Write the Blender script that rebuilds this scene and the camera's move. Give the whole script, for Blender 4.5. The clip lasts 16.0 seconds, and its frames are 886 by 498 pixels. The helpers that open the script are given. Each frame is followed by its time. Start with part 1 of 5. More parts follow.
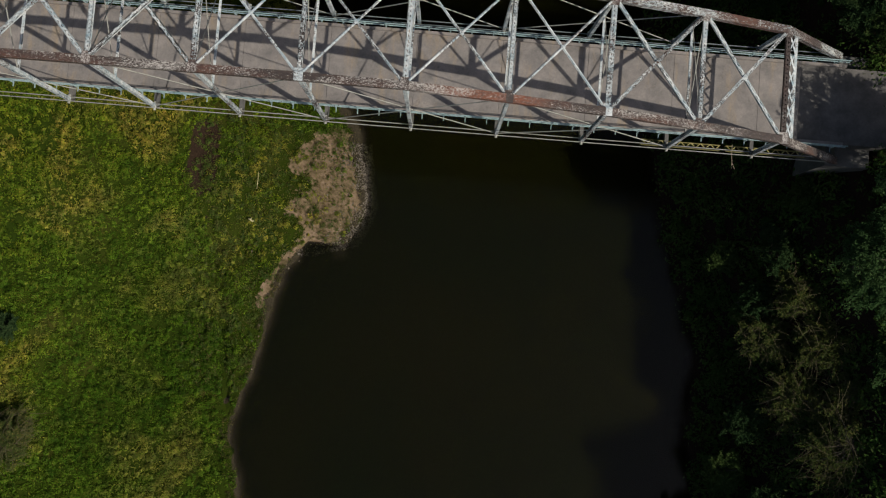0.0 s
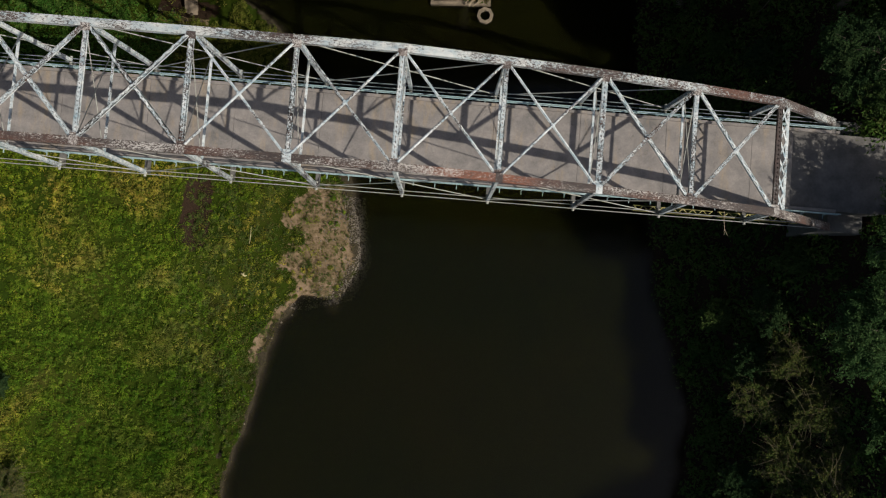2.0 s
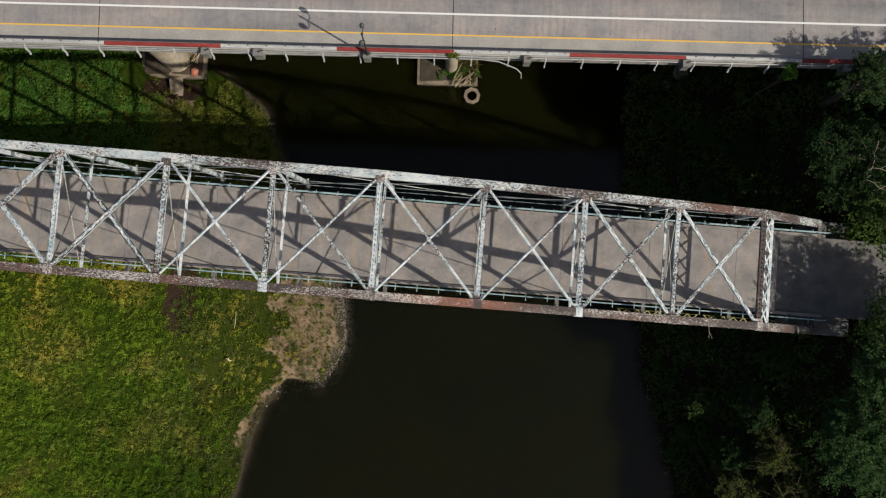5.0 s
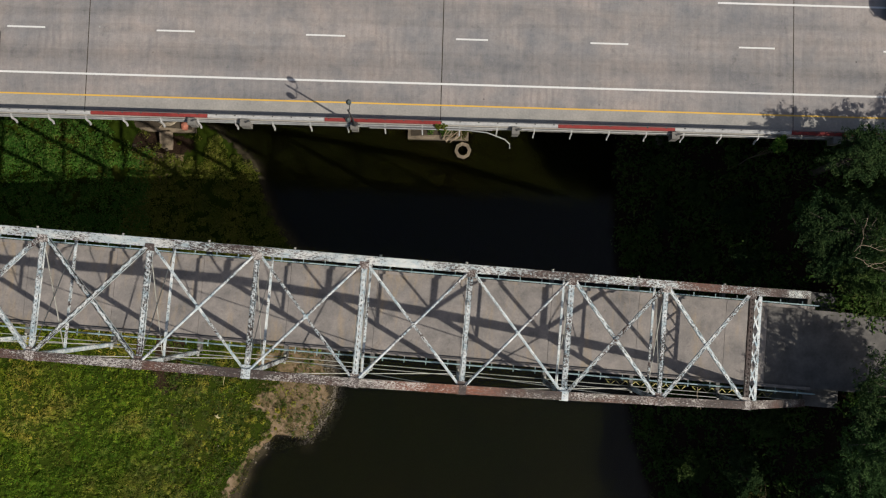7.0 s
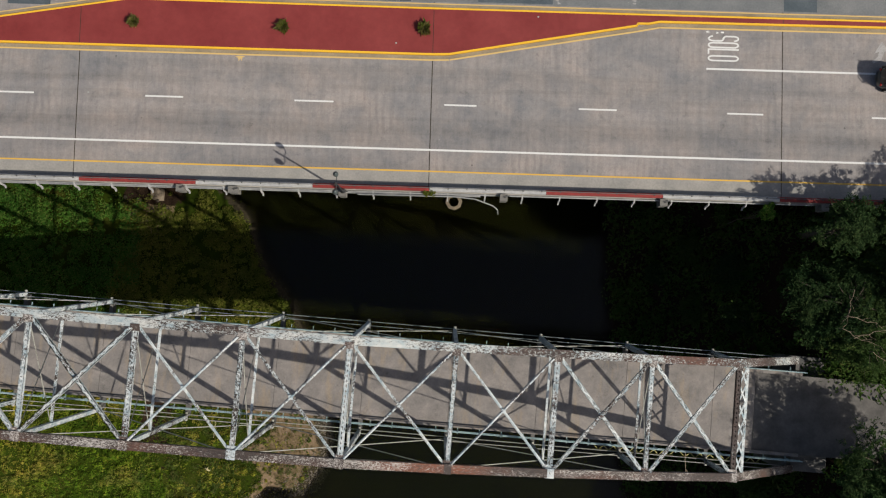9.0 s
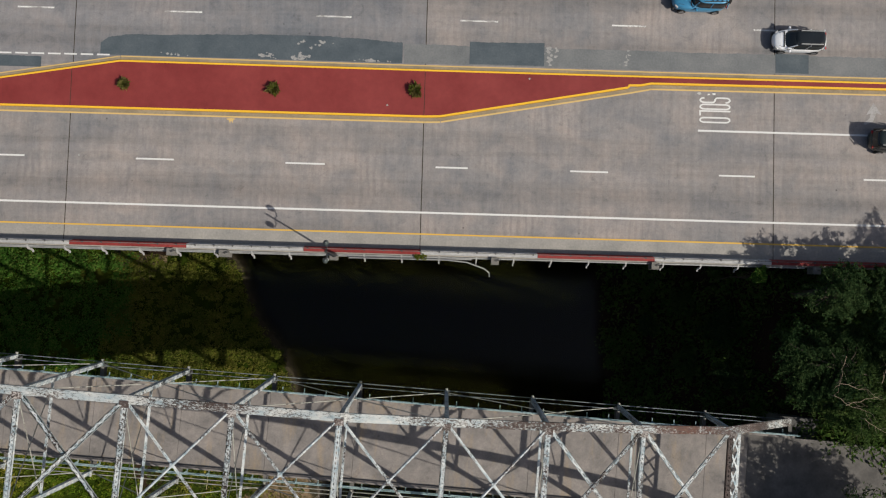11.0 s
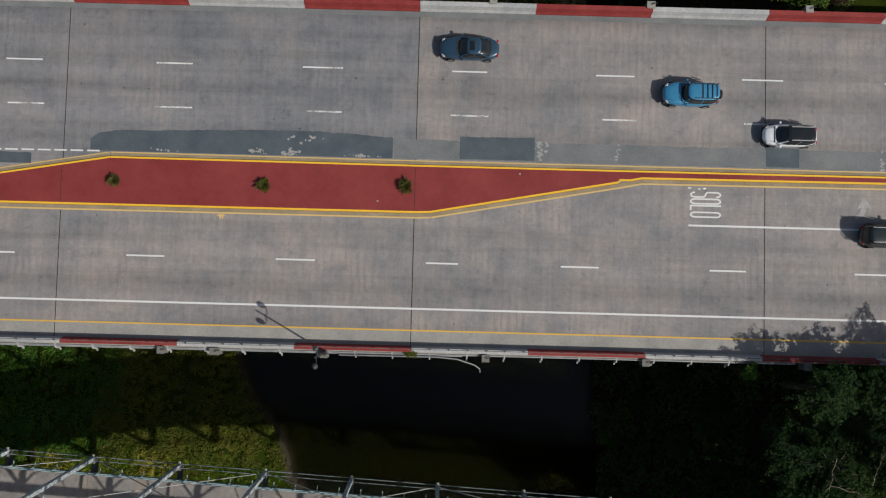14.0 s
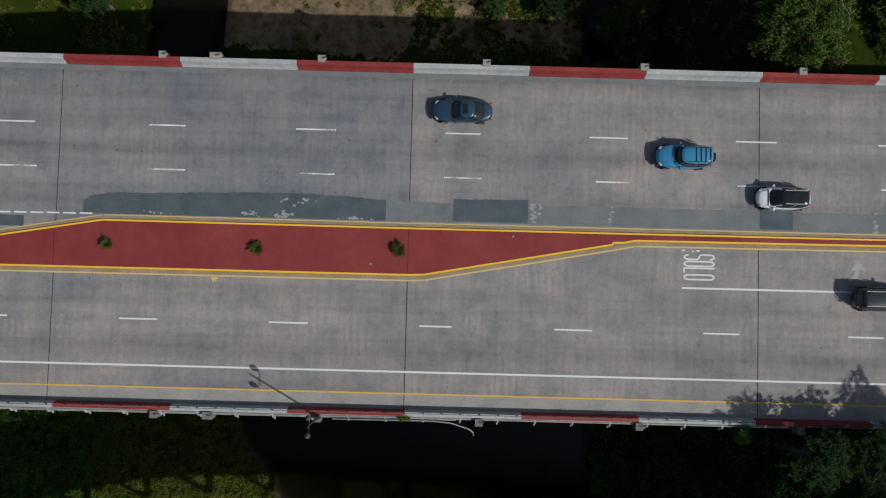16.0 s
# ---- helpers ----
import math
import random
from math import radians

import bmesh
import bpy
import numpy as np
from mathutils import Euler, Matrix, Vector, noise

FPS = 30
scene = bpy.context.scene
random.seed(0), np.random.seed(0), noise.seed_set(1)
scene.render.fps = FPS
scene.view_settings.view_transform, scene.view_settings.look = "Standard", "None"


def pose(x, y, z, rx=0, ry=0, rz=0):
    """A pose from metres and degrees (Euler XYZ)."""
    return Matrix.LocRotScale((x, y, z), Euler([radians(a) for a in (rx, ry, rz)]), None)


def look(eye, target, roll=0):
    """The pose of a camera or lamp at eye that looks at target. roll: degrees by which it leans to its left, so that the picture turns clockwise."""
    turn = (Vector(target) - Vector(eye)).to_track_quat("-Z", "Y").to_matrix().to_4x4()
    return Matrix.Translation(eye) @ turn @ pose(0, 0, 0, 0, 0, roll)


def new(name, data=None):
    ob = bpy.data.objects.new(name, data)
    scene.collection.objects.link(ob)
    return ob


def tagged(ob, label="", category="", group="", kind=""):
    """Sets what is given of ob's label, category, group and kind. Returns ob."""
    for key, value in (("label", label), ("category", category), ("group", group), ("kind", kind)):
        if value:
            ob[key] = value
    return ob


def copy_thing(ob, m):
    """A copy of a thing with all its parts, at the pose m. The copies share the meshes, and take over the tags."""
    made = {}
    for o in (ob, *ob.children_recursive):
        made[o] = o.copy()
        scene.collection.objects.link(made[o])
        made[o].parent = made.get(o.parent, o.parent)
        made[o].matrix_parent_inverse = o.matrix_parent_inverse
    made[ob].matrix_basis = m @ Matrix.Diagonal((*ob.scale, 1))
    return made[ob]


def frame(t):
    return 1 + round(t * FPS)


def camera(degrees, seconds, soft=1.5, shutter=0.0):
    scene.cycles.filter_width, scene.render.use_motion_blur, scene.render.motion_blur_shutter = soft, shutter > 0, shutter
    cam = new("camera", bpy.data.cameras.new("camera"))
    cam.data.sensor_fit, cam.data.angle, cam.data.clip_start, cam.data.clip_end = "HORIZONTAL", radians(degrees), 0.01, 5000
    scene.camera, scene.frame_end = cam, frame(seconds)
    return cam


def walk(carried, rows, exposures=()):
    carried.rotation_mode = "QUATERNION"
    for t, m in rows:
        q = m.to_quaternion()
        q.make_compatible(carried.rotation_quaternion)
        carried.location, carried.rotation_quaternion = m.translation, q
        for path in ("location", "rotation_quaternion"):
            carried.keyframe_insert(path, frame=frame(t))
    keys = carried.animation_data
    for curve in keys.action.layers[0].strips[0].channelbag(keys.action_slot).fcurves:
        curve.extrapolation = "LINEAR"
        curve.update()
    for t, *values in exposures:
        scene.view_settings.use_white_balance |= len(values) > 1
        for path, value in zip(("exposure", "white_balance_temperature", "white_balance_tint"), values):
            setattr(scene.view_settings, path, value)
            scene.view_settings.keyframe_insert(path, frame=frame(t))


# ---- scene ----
cam = camera(55.0, 16.0, soft=1.18)
PATH = [
    (0, 1.401, -2.279, 85.999, 3.167, -0.425, 4.872),
    (0.5, 1.533, -1.005, 85.973, 3.257, -0.399, 4.932),
    (1, 1.708, 0.255, 85.978, 3.324, -0.327, 4.895),
    (1.5, 1.834, 1.579, 85.993, 3.352, -0.278, 4.894),
    (2, 1.789, 2.899, 86.044, 3.383, -0.323, 4.894),
    (2.5, 1.843, 4.279, 86.091, 3.374, -0.316, 4.862),
    (3, 2.019, 5.722, 86.110, 3.340, -0.256, 4.869),
    (3.5, 2.191, 7.112, 86.088, 3.358, -0.214, 4.843),
    (4, 2.372, 8.536, 86.034, 3.357, -0.172, 4.843),
    (6.5, 3.018, 15.571, 86.024, 3.390, -0.189, 5.033),
    (7, 3.164, 16.956, 86.042, 3.437, -0.186, 5.092),
    (7.5, 3.311, 18.332, 86.107, 3.442, -0.180, 5.146),
    (8, 3.432, 19.681, 86.200, 3.424, -0.168, 5.163),
    (8.5, 3.574, 20.966, 86.281, 3.413, -0.140, 5.178),
    (9, 3.705, 22.188, 86.374, 3.457, -0.136, 5.179),
    (11.5, 3.928, 28.262, 86.602, 3.587, -0.160, 5.088),
    (12, 3.919, 29.530, 86.686, 3.572, -0.156, 5.076),
    (12.5, 3.994, 30.804, 86.789, 3.550, -0.095, 5.056),
    (13, 4.095, 32.115, 86.889, 3.521, -0.012, 5.022),
    (13.5, 4.101, 33.386, 86.966, 3.533, -0.049, 4.979),
    (14, 4.037, 34.678, 86.976, 3.524, -0.116, 4.961),
    (14.5, 4.013, 35.930, 87.046, 3.493, -0.152, 4.936),
    (15, 4.009, 37.210, 87.109, 3.482, -0.166, 4.917),
    (15.5, 4.024, 38.489, 87.158, 3.451, -0.172, 4.907),
    (16, 4.082, 39.714, 87.193, 3.476, -0.158, 4.929),
]
walk(cam, [(t, pose(*row)) for t, *row in PATH], exposures=[(0.0, -0.3, 6500, 10), (1.5, -0.16, 6500, 10), (3.0, -0.02, 6500, 10), (4.0, 0.0, 6500, 10), (6.5, -0.06, 6500, 10), (9.0, -0.11, 6500, 10), (11.5, -0.18, 6450, 10), (12.5, -0.25, 6350, 10), (14.0, -0.36, 6200, 9), (15.0, -0.44, 6050, 8), (16.0, -0.54, 5900, 7)])

# ---- world, sun, exposure ----
SUN_DIR = Vector((0.955, -0.468, 1.0)).normalized()
SUN_AZ, SUN_EL = math.atan2(SUN_DIR.y, SUN_DIR.x), math.asin(SUN_DIR.z)
world = bpy.data.worlds.new("world")
scene.world = world
world.use_nodes = True
_wn = world.node_tree.nodes
_sky = _wn.new("ShaderNodeTexSky")
_sky.sky_type = "NISHITA"
_sky.sun_disc = False
_sky.sun_elevation = SUN_EL
_sky.sun_rotation = math.pi / 2 - SUN_AZ
_sky.dust_density = 3.0
_wn["Background"].inputs["Strength"].default_value = 0.08
world.node_tree.links.new(_sky.outputs[0], _wn["Background"].inputs["Color"])
_sl = bpy.data.lights.new("sun", "SUN")
_sl.energy, _sl.angle, _sl.color = 4.9, radians(0.55), (1.0, 0.935, 0.83)
sun = new("sun", _sl)
sun.matrix_world = look((0, 0, 90) , (-SUN_DIR.x, -SUN_DIR.y, 90 - SUN_DIR.z))
scene.view_settings.exposure = 0.0

# ---- materials ----


def nodes_of(name, rough=0.85, metal=0.0, spec=0.3):
    m = bpy.data.materials.new(name)
    m.use_nodes = True
    nt = m.node_tree
    b = nt.nodes["Principled BSDF"]
    b.inputs["Roughness"].default_value = rough
    b.inputs["Metallic"].default_value = metal
    b.inputs["Specular IOR Level"].default_value = spec
    return m, nt, b


def coords(nt, stretch=(1, 1, 1)):
    c = nt.nodes.new("ShaderNodeTexCoord")
    mp = nt.nodes.new("ShaderNodeMapping")
    mp.inputs["Scale"].default_value = stretch
    nt.links.new(c.outputs["Object"], mp.inputs["Vector"])
    return mp.outputs[0]


def noise_tex(nt, vec, scale, detail=5.0, rough=0.6, distort=0.0):
    n = nt.nodes.new("ShaderNodeTexNoise")
    n.inputs["Scale"].default_value = scale
    n.inputs["Detail"].default_value = detail
    n.inputs["Roughness"].default_value = rough
    n.inputs["Distortion"].default_value = distort
    nt.links.new(vec, n.inputs["Vector"])
    return n.outputs["Fac"]


def ramp(nt, fac, stops):
    r = nt.nodes.new("ShaderNodeValToRGB")
    e = r.color_ramp.elements
    while len(e) < len(stops):
        e.new(0.5)
    for el, (p, c) in zip(e, stops):
        el.position, el.color = p, (*c, 1.0) if len(c) == 3 else c
    nt.links.new(fac, r.inputs["Fac"])
    return r.outputs["Color"]


def mix(nt, a, b, fac, mode="MIX"):
    m = nt.nodes.new("ShaderNodeMix")
    m.data_type, m.blend_type = "RGBA", mode
    for sock, v in ((m.inputs[6], a), (m.inputs[7], b), (m.inputs[0], fac)):
        if hasattr(v, "links"):
            nt.links.new(v, sock)
        elif isinstance(v, tuple):
            sock.default_value = (*v, 1.0)
        else:
            sock.default_value = v
    return m.outputs[2]


def grey(lo, hi):
    return [(0.0, (lo,) * 3), (1.0, (hi,) * 3)]


def step(a, b):
    return [(a, (0, 0, 0)), (b, (1, 1, 1))]


def bump(nt, b, height, strength=0.4, dist=0.02):
    n = nt.nodes.new("ShaderNodeBump")
    n.inputs["Strength"].default_value, n.inputs["Distance"].default_value = strength, dist
    nt.links.new(height, n.inputs["Height"])
    nt.links.new(n.outputs[0], b.inputs["Normal"])


def base(nt, b, col):
    nt.links.new(col, b.inputs["Base Color"])


def surf(name, c1, c2, big=0.3, fine=8.0, rough=0.85, metal=0.0, relief=0.4, dist=0.02, amount=0.35, stretch=(1, 1, 1), spec=0.3):
    """Two colours over large stains, with a finer grain and relief."""
    m, nt, b = nodes_of(name, rough, metal, spec)
    v = coords(nt, stretch)
    large = noise_tex(nt, v, big, 6)
    small = noise_tex(nt, v, fine, 4, 0.7)
    col = ramp(nt, large, [(0.3, c1), (0.7, c2)])
    col = mix(nt, col, ramp(nt, small, [(0.25, (0.35,) * 3), (0.75, (1.25,) * 3)]), amount, "MULTIPLY")
    base(nt, b, col)
    bump(nt, b, small, relief, dist)
    return m


def painted_steel(name, paint1, paint2, rust_at, big=0.9, fine=11.0, stretch=(1, 1, 1), along=0.0, orange=0.15, dull=0.5, spot=None, vary=0.0):
    """Old flaking paint over rust; rust_at: the noise level above which the rust shows; spot: a stretch of x with fresh orange rust; vary: by member."""
    m, nt, b = nodes_of(name, 0.75)
    v = coords(nt, stretch)
    wide, flake, tone = noise_tex(nt, v, big * 0.35, 3), noise_tex(nt, v, fine, 8, 0.78, 0.7), noise_tex(nt, v, 1.6, 5, 0.65)
    paint = ramp(nt, tone, [(0.3, paint1), (0.62, paint2)])
    rust = ramp(nt, noise_tex(nt, v, 5.0, 6, 0.75), [(0.3, (0.012, 0.010, 0.010)), (0.5, (0.034, 0.026, 0.024)), (0.72, (0.088, 0.058, 0.044))])
    sx, tc = nt.nodes.new("ShaderNodeSeparateXYZ"), nt.nodes.new("ShaderNodeTexCoord")
    nt.links.new(tc.outputs["Object"], sx.inputs[0])

    def add(p, q, op="ADD"):
        ad = nt.nodes.new("ShaderNodeMath")
        ad.operation = op
        for sock, val in zip(ad.inputs, (p, q)):
            if hasattr(val, "links"):
                nt.links.new(val, sock)
            else:
                sock.default_value = val
        return ad.outputs[0]

    def ranged(val, f0, f1, t0, t1):
        mr = nt.nodes.new("ShaderNodeMapRange")
        for key, num in (("From Min", f0), ("From Max", f1), ("To Min", t0), ("To Max", t1)):
            mr.inputs[key].default_value = num
        nt.links.new(val, mr.inputs["Value"])
        return mr.outputs[0]

    fresh = ramp(nt, noise_tex(nt, v, big * 0.4, 3, 0.5, 0.0), [(0.46, (0.0,) * 3), (0.62, (orange,) * 3)])
    if spot:
        fresh = add(fresh, 0.3, "MULTIPLY")
        there = add(ranged(sx.outputs["X"], spot[0], spot[0] + 2.5, 0, 0.8), ranged(sx.outputs["X"], spot[1] - 2.5, spot[1], 1, 0), "MULTIPLY")
        fresh = mix(nt, fresh, (orange, orange, orange), there)
    rust = mix(nt, rust, (0.30, 0.085, 0.032), add(fresh, ranged(noise_tex(nt, v, 6.0, 5, 0.7), 0.3, 0.6, 0.1, 1.0), "MULTIPLY"))
    rust = mix(nt, rust, (0.085, 0.068, 0.062), dull)
    both = mix(nt, ramp(nt, wide, grey(0.0, 1.0)), ramp(nt, flake, grey(0.0, 1.0)), 0.66)
    if spot:
        both = add(both, ranged(there, 0, 1, 0, 0.05))
    if along:
        both = add(both, ranged(sx.outputs["X"], -22.0, 12.0, -along, along))
    if vary:
        oi = nt.nodes.new("ShaderNodeObjectInfo")
        both = add(both, ranged(oi.outputs["Random"], 0, 1, -vary, vary))
    base(nt, b, mix(nt, paint, rust, ramp(nt, both, step(rust_at - 0.025, rust_at + 0.025))))
    bump(nt, b, flake, 0.5, 0.01)
    return m


def highway_concrete(name, blue=0.0):
    """Tined concrete slabs: warm and cool clouds, oil-darkened lane middles, cross streaks and small blots."""
    m, nt, b = nodes_of(name, 0.8)
    v = coords(nt)
    large, cloud = noise_tex(nt, v, 0.10, 5, 0.6), noise_tex(nt, v, 0.42, 7, 0.68, 0.4)
    along = noise_tex(nt, coords(nt, (0.03, 1.0, 1.0)), 0.9, 5, 0.6)
    across = noise_tex(nt, coords(nt, (1.0, 0.06, 1.0)), 2.2, 6, 0.75)
    fine = noise_tex(nt, v, 9.0, 5, 0.75)
    col = ramp(nt, large, [(0.32, (0.188, 0.189, 0.194)), (0.5, (0.244, 0.229, 0.221)), (0.68, (0.295, 0.266, 0.25))])
    col = mix(nt, col, ramp(nt, cloud, [(0.32, (0.72, 0.76, 0.82)), (0.5, (1, 1, 1)), (0.68, (1.2, 1.13, 1.08))]), 0.75, "MULTIPLY")
    # blue: cloud shade multiplied into the slab colour as a bluish tint
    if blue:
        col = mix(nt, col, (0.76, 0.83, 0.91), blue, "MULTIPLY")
    # oil and tyre dirt along the middle of each lane and in the gutters
    tc, sx, mr = nt.nodes.new("ShaderNodeTexCoord"), nt.nodes.new("ShaderNodeSeparateXYZ"), nt.nodes.new("ShaderNodeMapRange")
    nt.links.new(tc.outputs["Object"], sx.inputs[0])
    mr.inputs["From Min"].default_value, mr.inputs["From Max"].default_value = -4.0, 25.0
    nt.links.new(sx.outputs["Y"], mr.inputs["Value"])
    lanes = ((-4, 0.9), (0.3, 1), (1.5, 0.76), (2.7, 1), (4.3, 1.03), (5.4, 0.93), (6.6, 1.02), (12.0, 1), (13.9, 0.86), (14.8, 1.03), (16.3, 1), (17.2, 0.72), (18.2, 1), (20.9, 0.92), (22.0, 1), (22.9, 0.82), (23.5, 0.58))
    band = ramp(nt, mr.outputs[0], [((y + 4) / 29, (g, g * 0.99, g * 0.985)) for y, g in lanes])
    col = mix(nt, col, band, ramp(nt, noise_tex(nt, coords(nt, (0.12, 1, 1)), 0.5, 5, 0.6), grey(0.35, 1.3)), "MULTIPLY")
    col = mix(nt, col, ramp(nt, along, [(0.34, (0.74, 0.73, 0.72)), (0.52, (1, 1, 1))]), 0.6, "MULTIPLY")
    col = mix(nt, col, ramp(nt, across, [(0.3, (0.7,) * 3), (0.6, (1.12,) * 3)]), 0.45, "MULTIPLY")
    # tining ribs that show only in places
    rib = nt.nodes.new("ShaderNodeTexWave")
    rib.bands_direction = "X"
    rib.inputs["Scale"].default_value, rib.inputs["Distortion"].default_value, rib.inputs["Detail"].default_value = 0.58, 3.5, 4.0
    nt.links.new(v, rib.inputs["Vector"])
    col = mix(nt, col, ramp(nt, rib.outputs["Fac"], [(0.1, (0.78, 0.79, 0.8)), (0.5, (1.02,) * 3)]), ramp(nt, noise_tex(nt, v, 0.2, 3), [(0.5, (0.0,) * 3), (0.66, (0.5,) * 3)]), "MULTIPLY")
    blot = noise_tex(nt, v, 0.8, 7, 0.75, 0.8)
    col = mix(nt, col, ramp(nt, blot, [(0.30, (0.52, 0.54, 0.57)), (0.42, (1, 1, 1))]), 0.6, "MULTIPLY")
    # oil specks, and pale scuffs
    for scale, size, tone in ((0.42, 0.045, 0.35), (0.9, 0.035, 0.5), (0.31, 0.03, 1.5)):
        vo = nt.nodes.new("ShaderNodeTexVoronoi")
        vo.inputs["Scale"].default_value = scale
        warp = nt.nodes.new("ShaderNodeVectorMath")
        nt.links.new(v, warp.inputs[0])
        warp.inputs[1].default_value = (3.7 * tone, 9.1 * scale, 0.0)
        nt.links.new(warp.outputs[0], vo.inputs["Vector"])
        col = mix(nt, col, ramp(nt, vo.outputs["Distance"], [(size * 0.5, (tone,) * 3), (size, (1, 1, 1))]), 0.8, "MULTIPLY")
    grit = noise_tex(nt, v, 2.4, 6, 0.8)
    col = mix(nt, col, ramp(nt, grit, [(0.3, (0.72,) * 3), (0.5, (1,) * 3), (0.7, (1.18,) * 3)]), 0.6, "MULTIPLY")
    col = mix(nt, col, ramp(nt, fine, [(0.25, (0.7,) * 3), (0.75, (1.2,) * 3)]), 0.5, "MULTIPLY")
    base(nt, b, col)
    bump(nt, b, fine, 0.3, 0.01)
    return m


def deck_concrete(name):
    """Old bridge deck: grey and pinkish clouds, tan stains in streaks across, dark spots."""
    m, nt, b = nodes_of(name, 0.85)
    v = coords(nt)
    cloud, fine = noise_tex(nt, v, 0.6, 7, 0.68, 0.3), noise_tex(nt, v, 7.0, 5, 0.75)
    col = ramp(nt, cloud, [(0.3, (0.135, 0.127, 0.121)), (0.5, (0.205, 0.187, 0.174)), (0.7, (0.275, 0.247, 0.226))])
    tan = noise_tex(nt, coords(nt, (1.0, 0.22, 1.0)), 0.9, 6, 0.7)
    col = mix(nt, col, (0.29, 0.225, 0.15), ramp(nt, tan, [(0.52, (0.0,) * 3), (0.7, (0.75,) * 3)]))
    col = mix(nt, col, ramp(nt, noise_tex(nt, v, 1.8, 6, 0.75, 0.7), [(0.3, (0.5,) * 3), (0.42, (1,) * 3)]), 0.6, "MULTIPLY")
    col = mix(nt, col, ramp(nt, fine, [(0.25, (0.65,) * 3), (0.75, (1.22,) * 3)]), 0.55, "MULTIPLY")
    base(nt, b, col)
    bump(nt, b, fine, 0.4, 0.02)
    return m


def worn_paint(name, colour, under, wear):
    m, nt, b = nodes_of(name, 0.7)
    v = coords(nt)
    n = mix(nt, ramp(nt, noise_tex(nt, v, 9.0, 6, 0.75), grey(0, 1)), ramp(nt, noise_tex(nt, v, 0.8, 3), grey(0, 1)), 0.4)
    base(nt, b, mix(nt, colour, under, ramp(nt, n, step(wear, wear + 0.05))))
    return m


def leaf_mat(name, c1, c2, c3, spread=0.25):
    m, nt, b = nodes_of(name, 0.55)
    g = nt.nodes.new("ShaderNodeNewGeometry")
    big = noise_tex(nt, coords(nt), spread, 4)
    col = ramp(nt, g.outputs["Random Per Island"], [(0.0, c1), (0.6, c2), (1.0, c3)])
    col = mix(nt, col, ramp(nt, big, [(0.3, (0.55, 0.7, 0.6)), (0.7, (1.35, 1.2, 1.0))]), 0.75, "MULTIPLY")
    base(nt, b, col)
    b.inputs["Roughness"].default_value, b.inputs["Specular IOR Level"].default_value = 0.85, 0.05
    tr = nt.nodes.new("ShaderNodeBsdfTranslucent")
    nt.links.new(col, tr.inputs["Color"])
    mx = nt.nodes.new("ShaderNodeMixShader")
    mx.inputs[0].default_value = 0.3
    nt.links.new(b.outputs[0], mx.inputs[1])
    nt.links.new(tr.outputs[0], mx.inputs[2])
    nt.links.new(mx.outputs[0], nt.nodes["Material Output"].inputs["Surface"])
    return m


def grass_mat(name, green1, green2, straw, tan):
    """Leafy meadow: puffs of light and dark from its relief, put into the colour, with straw-coloured drifts."""
    m, nt, b = nodes_of(name, 0.85, 0.0, 0.05)
    g = nt.nodes.new("ShaderNodeNewGeometry")
    v = coords(nt)
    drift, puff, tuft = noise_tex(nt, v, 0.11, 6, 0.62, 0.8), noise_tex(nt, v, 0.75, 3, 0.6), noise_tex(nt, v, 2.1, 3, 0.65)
    leaf = ramp(nt, g.outputs["Random Per Island"], [(0.0, green1), (0.75, green2), (1.0, straw)])
    dry = ramp(nt, g.outputs["Random Per Island"], [(0.0, green2), (0.3, straw), (1.0, tan)])
    col = mix(nt, leaf, dry, ramp(nt, mix(nt, drift, tuft, 0.15), [(0.515, (0.0,) * 3), (0.61, (0.9,) * 3)]))
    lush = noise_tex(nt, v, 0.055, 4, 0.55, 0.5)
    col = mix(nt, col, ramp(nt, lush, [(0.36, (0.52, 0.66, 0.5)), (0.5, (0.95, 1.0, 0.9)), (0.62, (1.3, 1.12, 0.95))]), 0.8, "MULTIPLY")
    # relief shading of puffs and tufts multiplied into the leaf colour
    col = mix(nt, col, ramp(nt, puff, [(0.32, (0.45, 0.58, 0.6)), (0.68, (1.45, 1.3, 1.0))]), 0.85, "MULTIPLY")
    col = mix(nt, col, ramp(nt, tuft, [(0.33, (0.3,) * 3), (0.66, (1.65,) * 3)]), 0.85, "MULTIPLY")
    base(nt, b, col)
    tr = nt.nodes.new("ShaderNodeBsdfTranslucent")
    nt.links.new(col, tr.inputs["Color"])
    mx = nt.nodes.new("ShaderNodeMixShader")
    mx.inputs[0].default_value = 0.3
    nt.links.new(b.outputs[0], mx.inputs[1])
    nt.links.new(tr.outputs[0], mx.inputs[2])
    nt.links.new(mx.outputs[0], nt.nodes["Material Output"].inputs["Surface"])
    return m


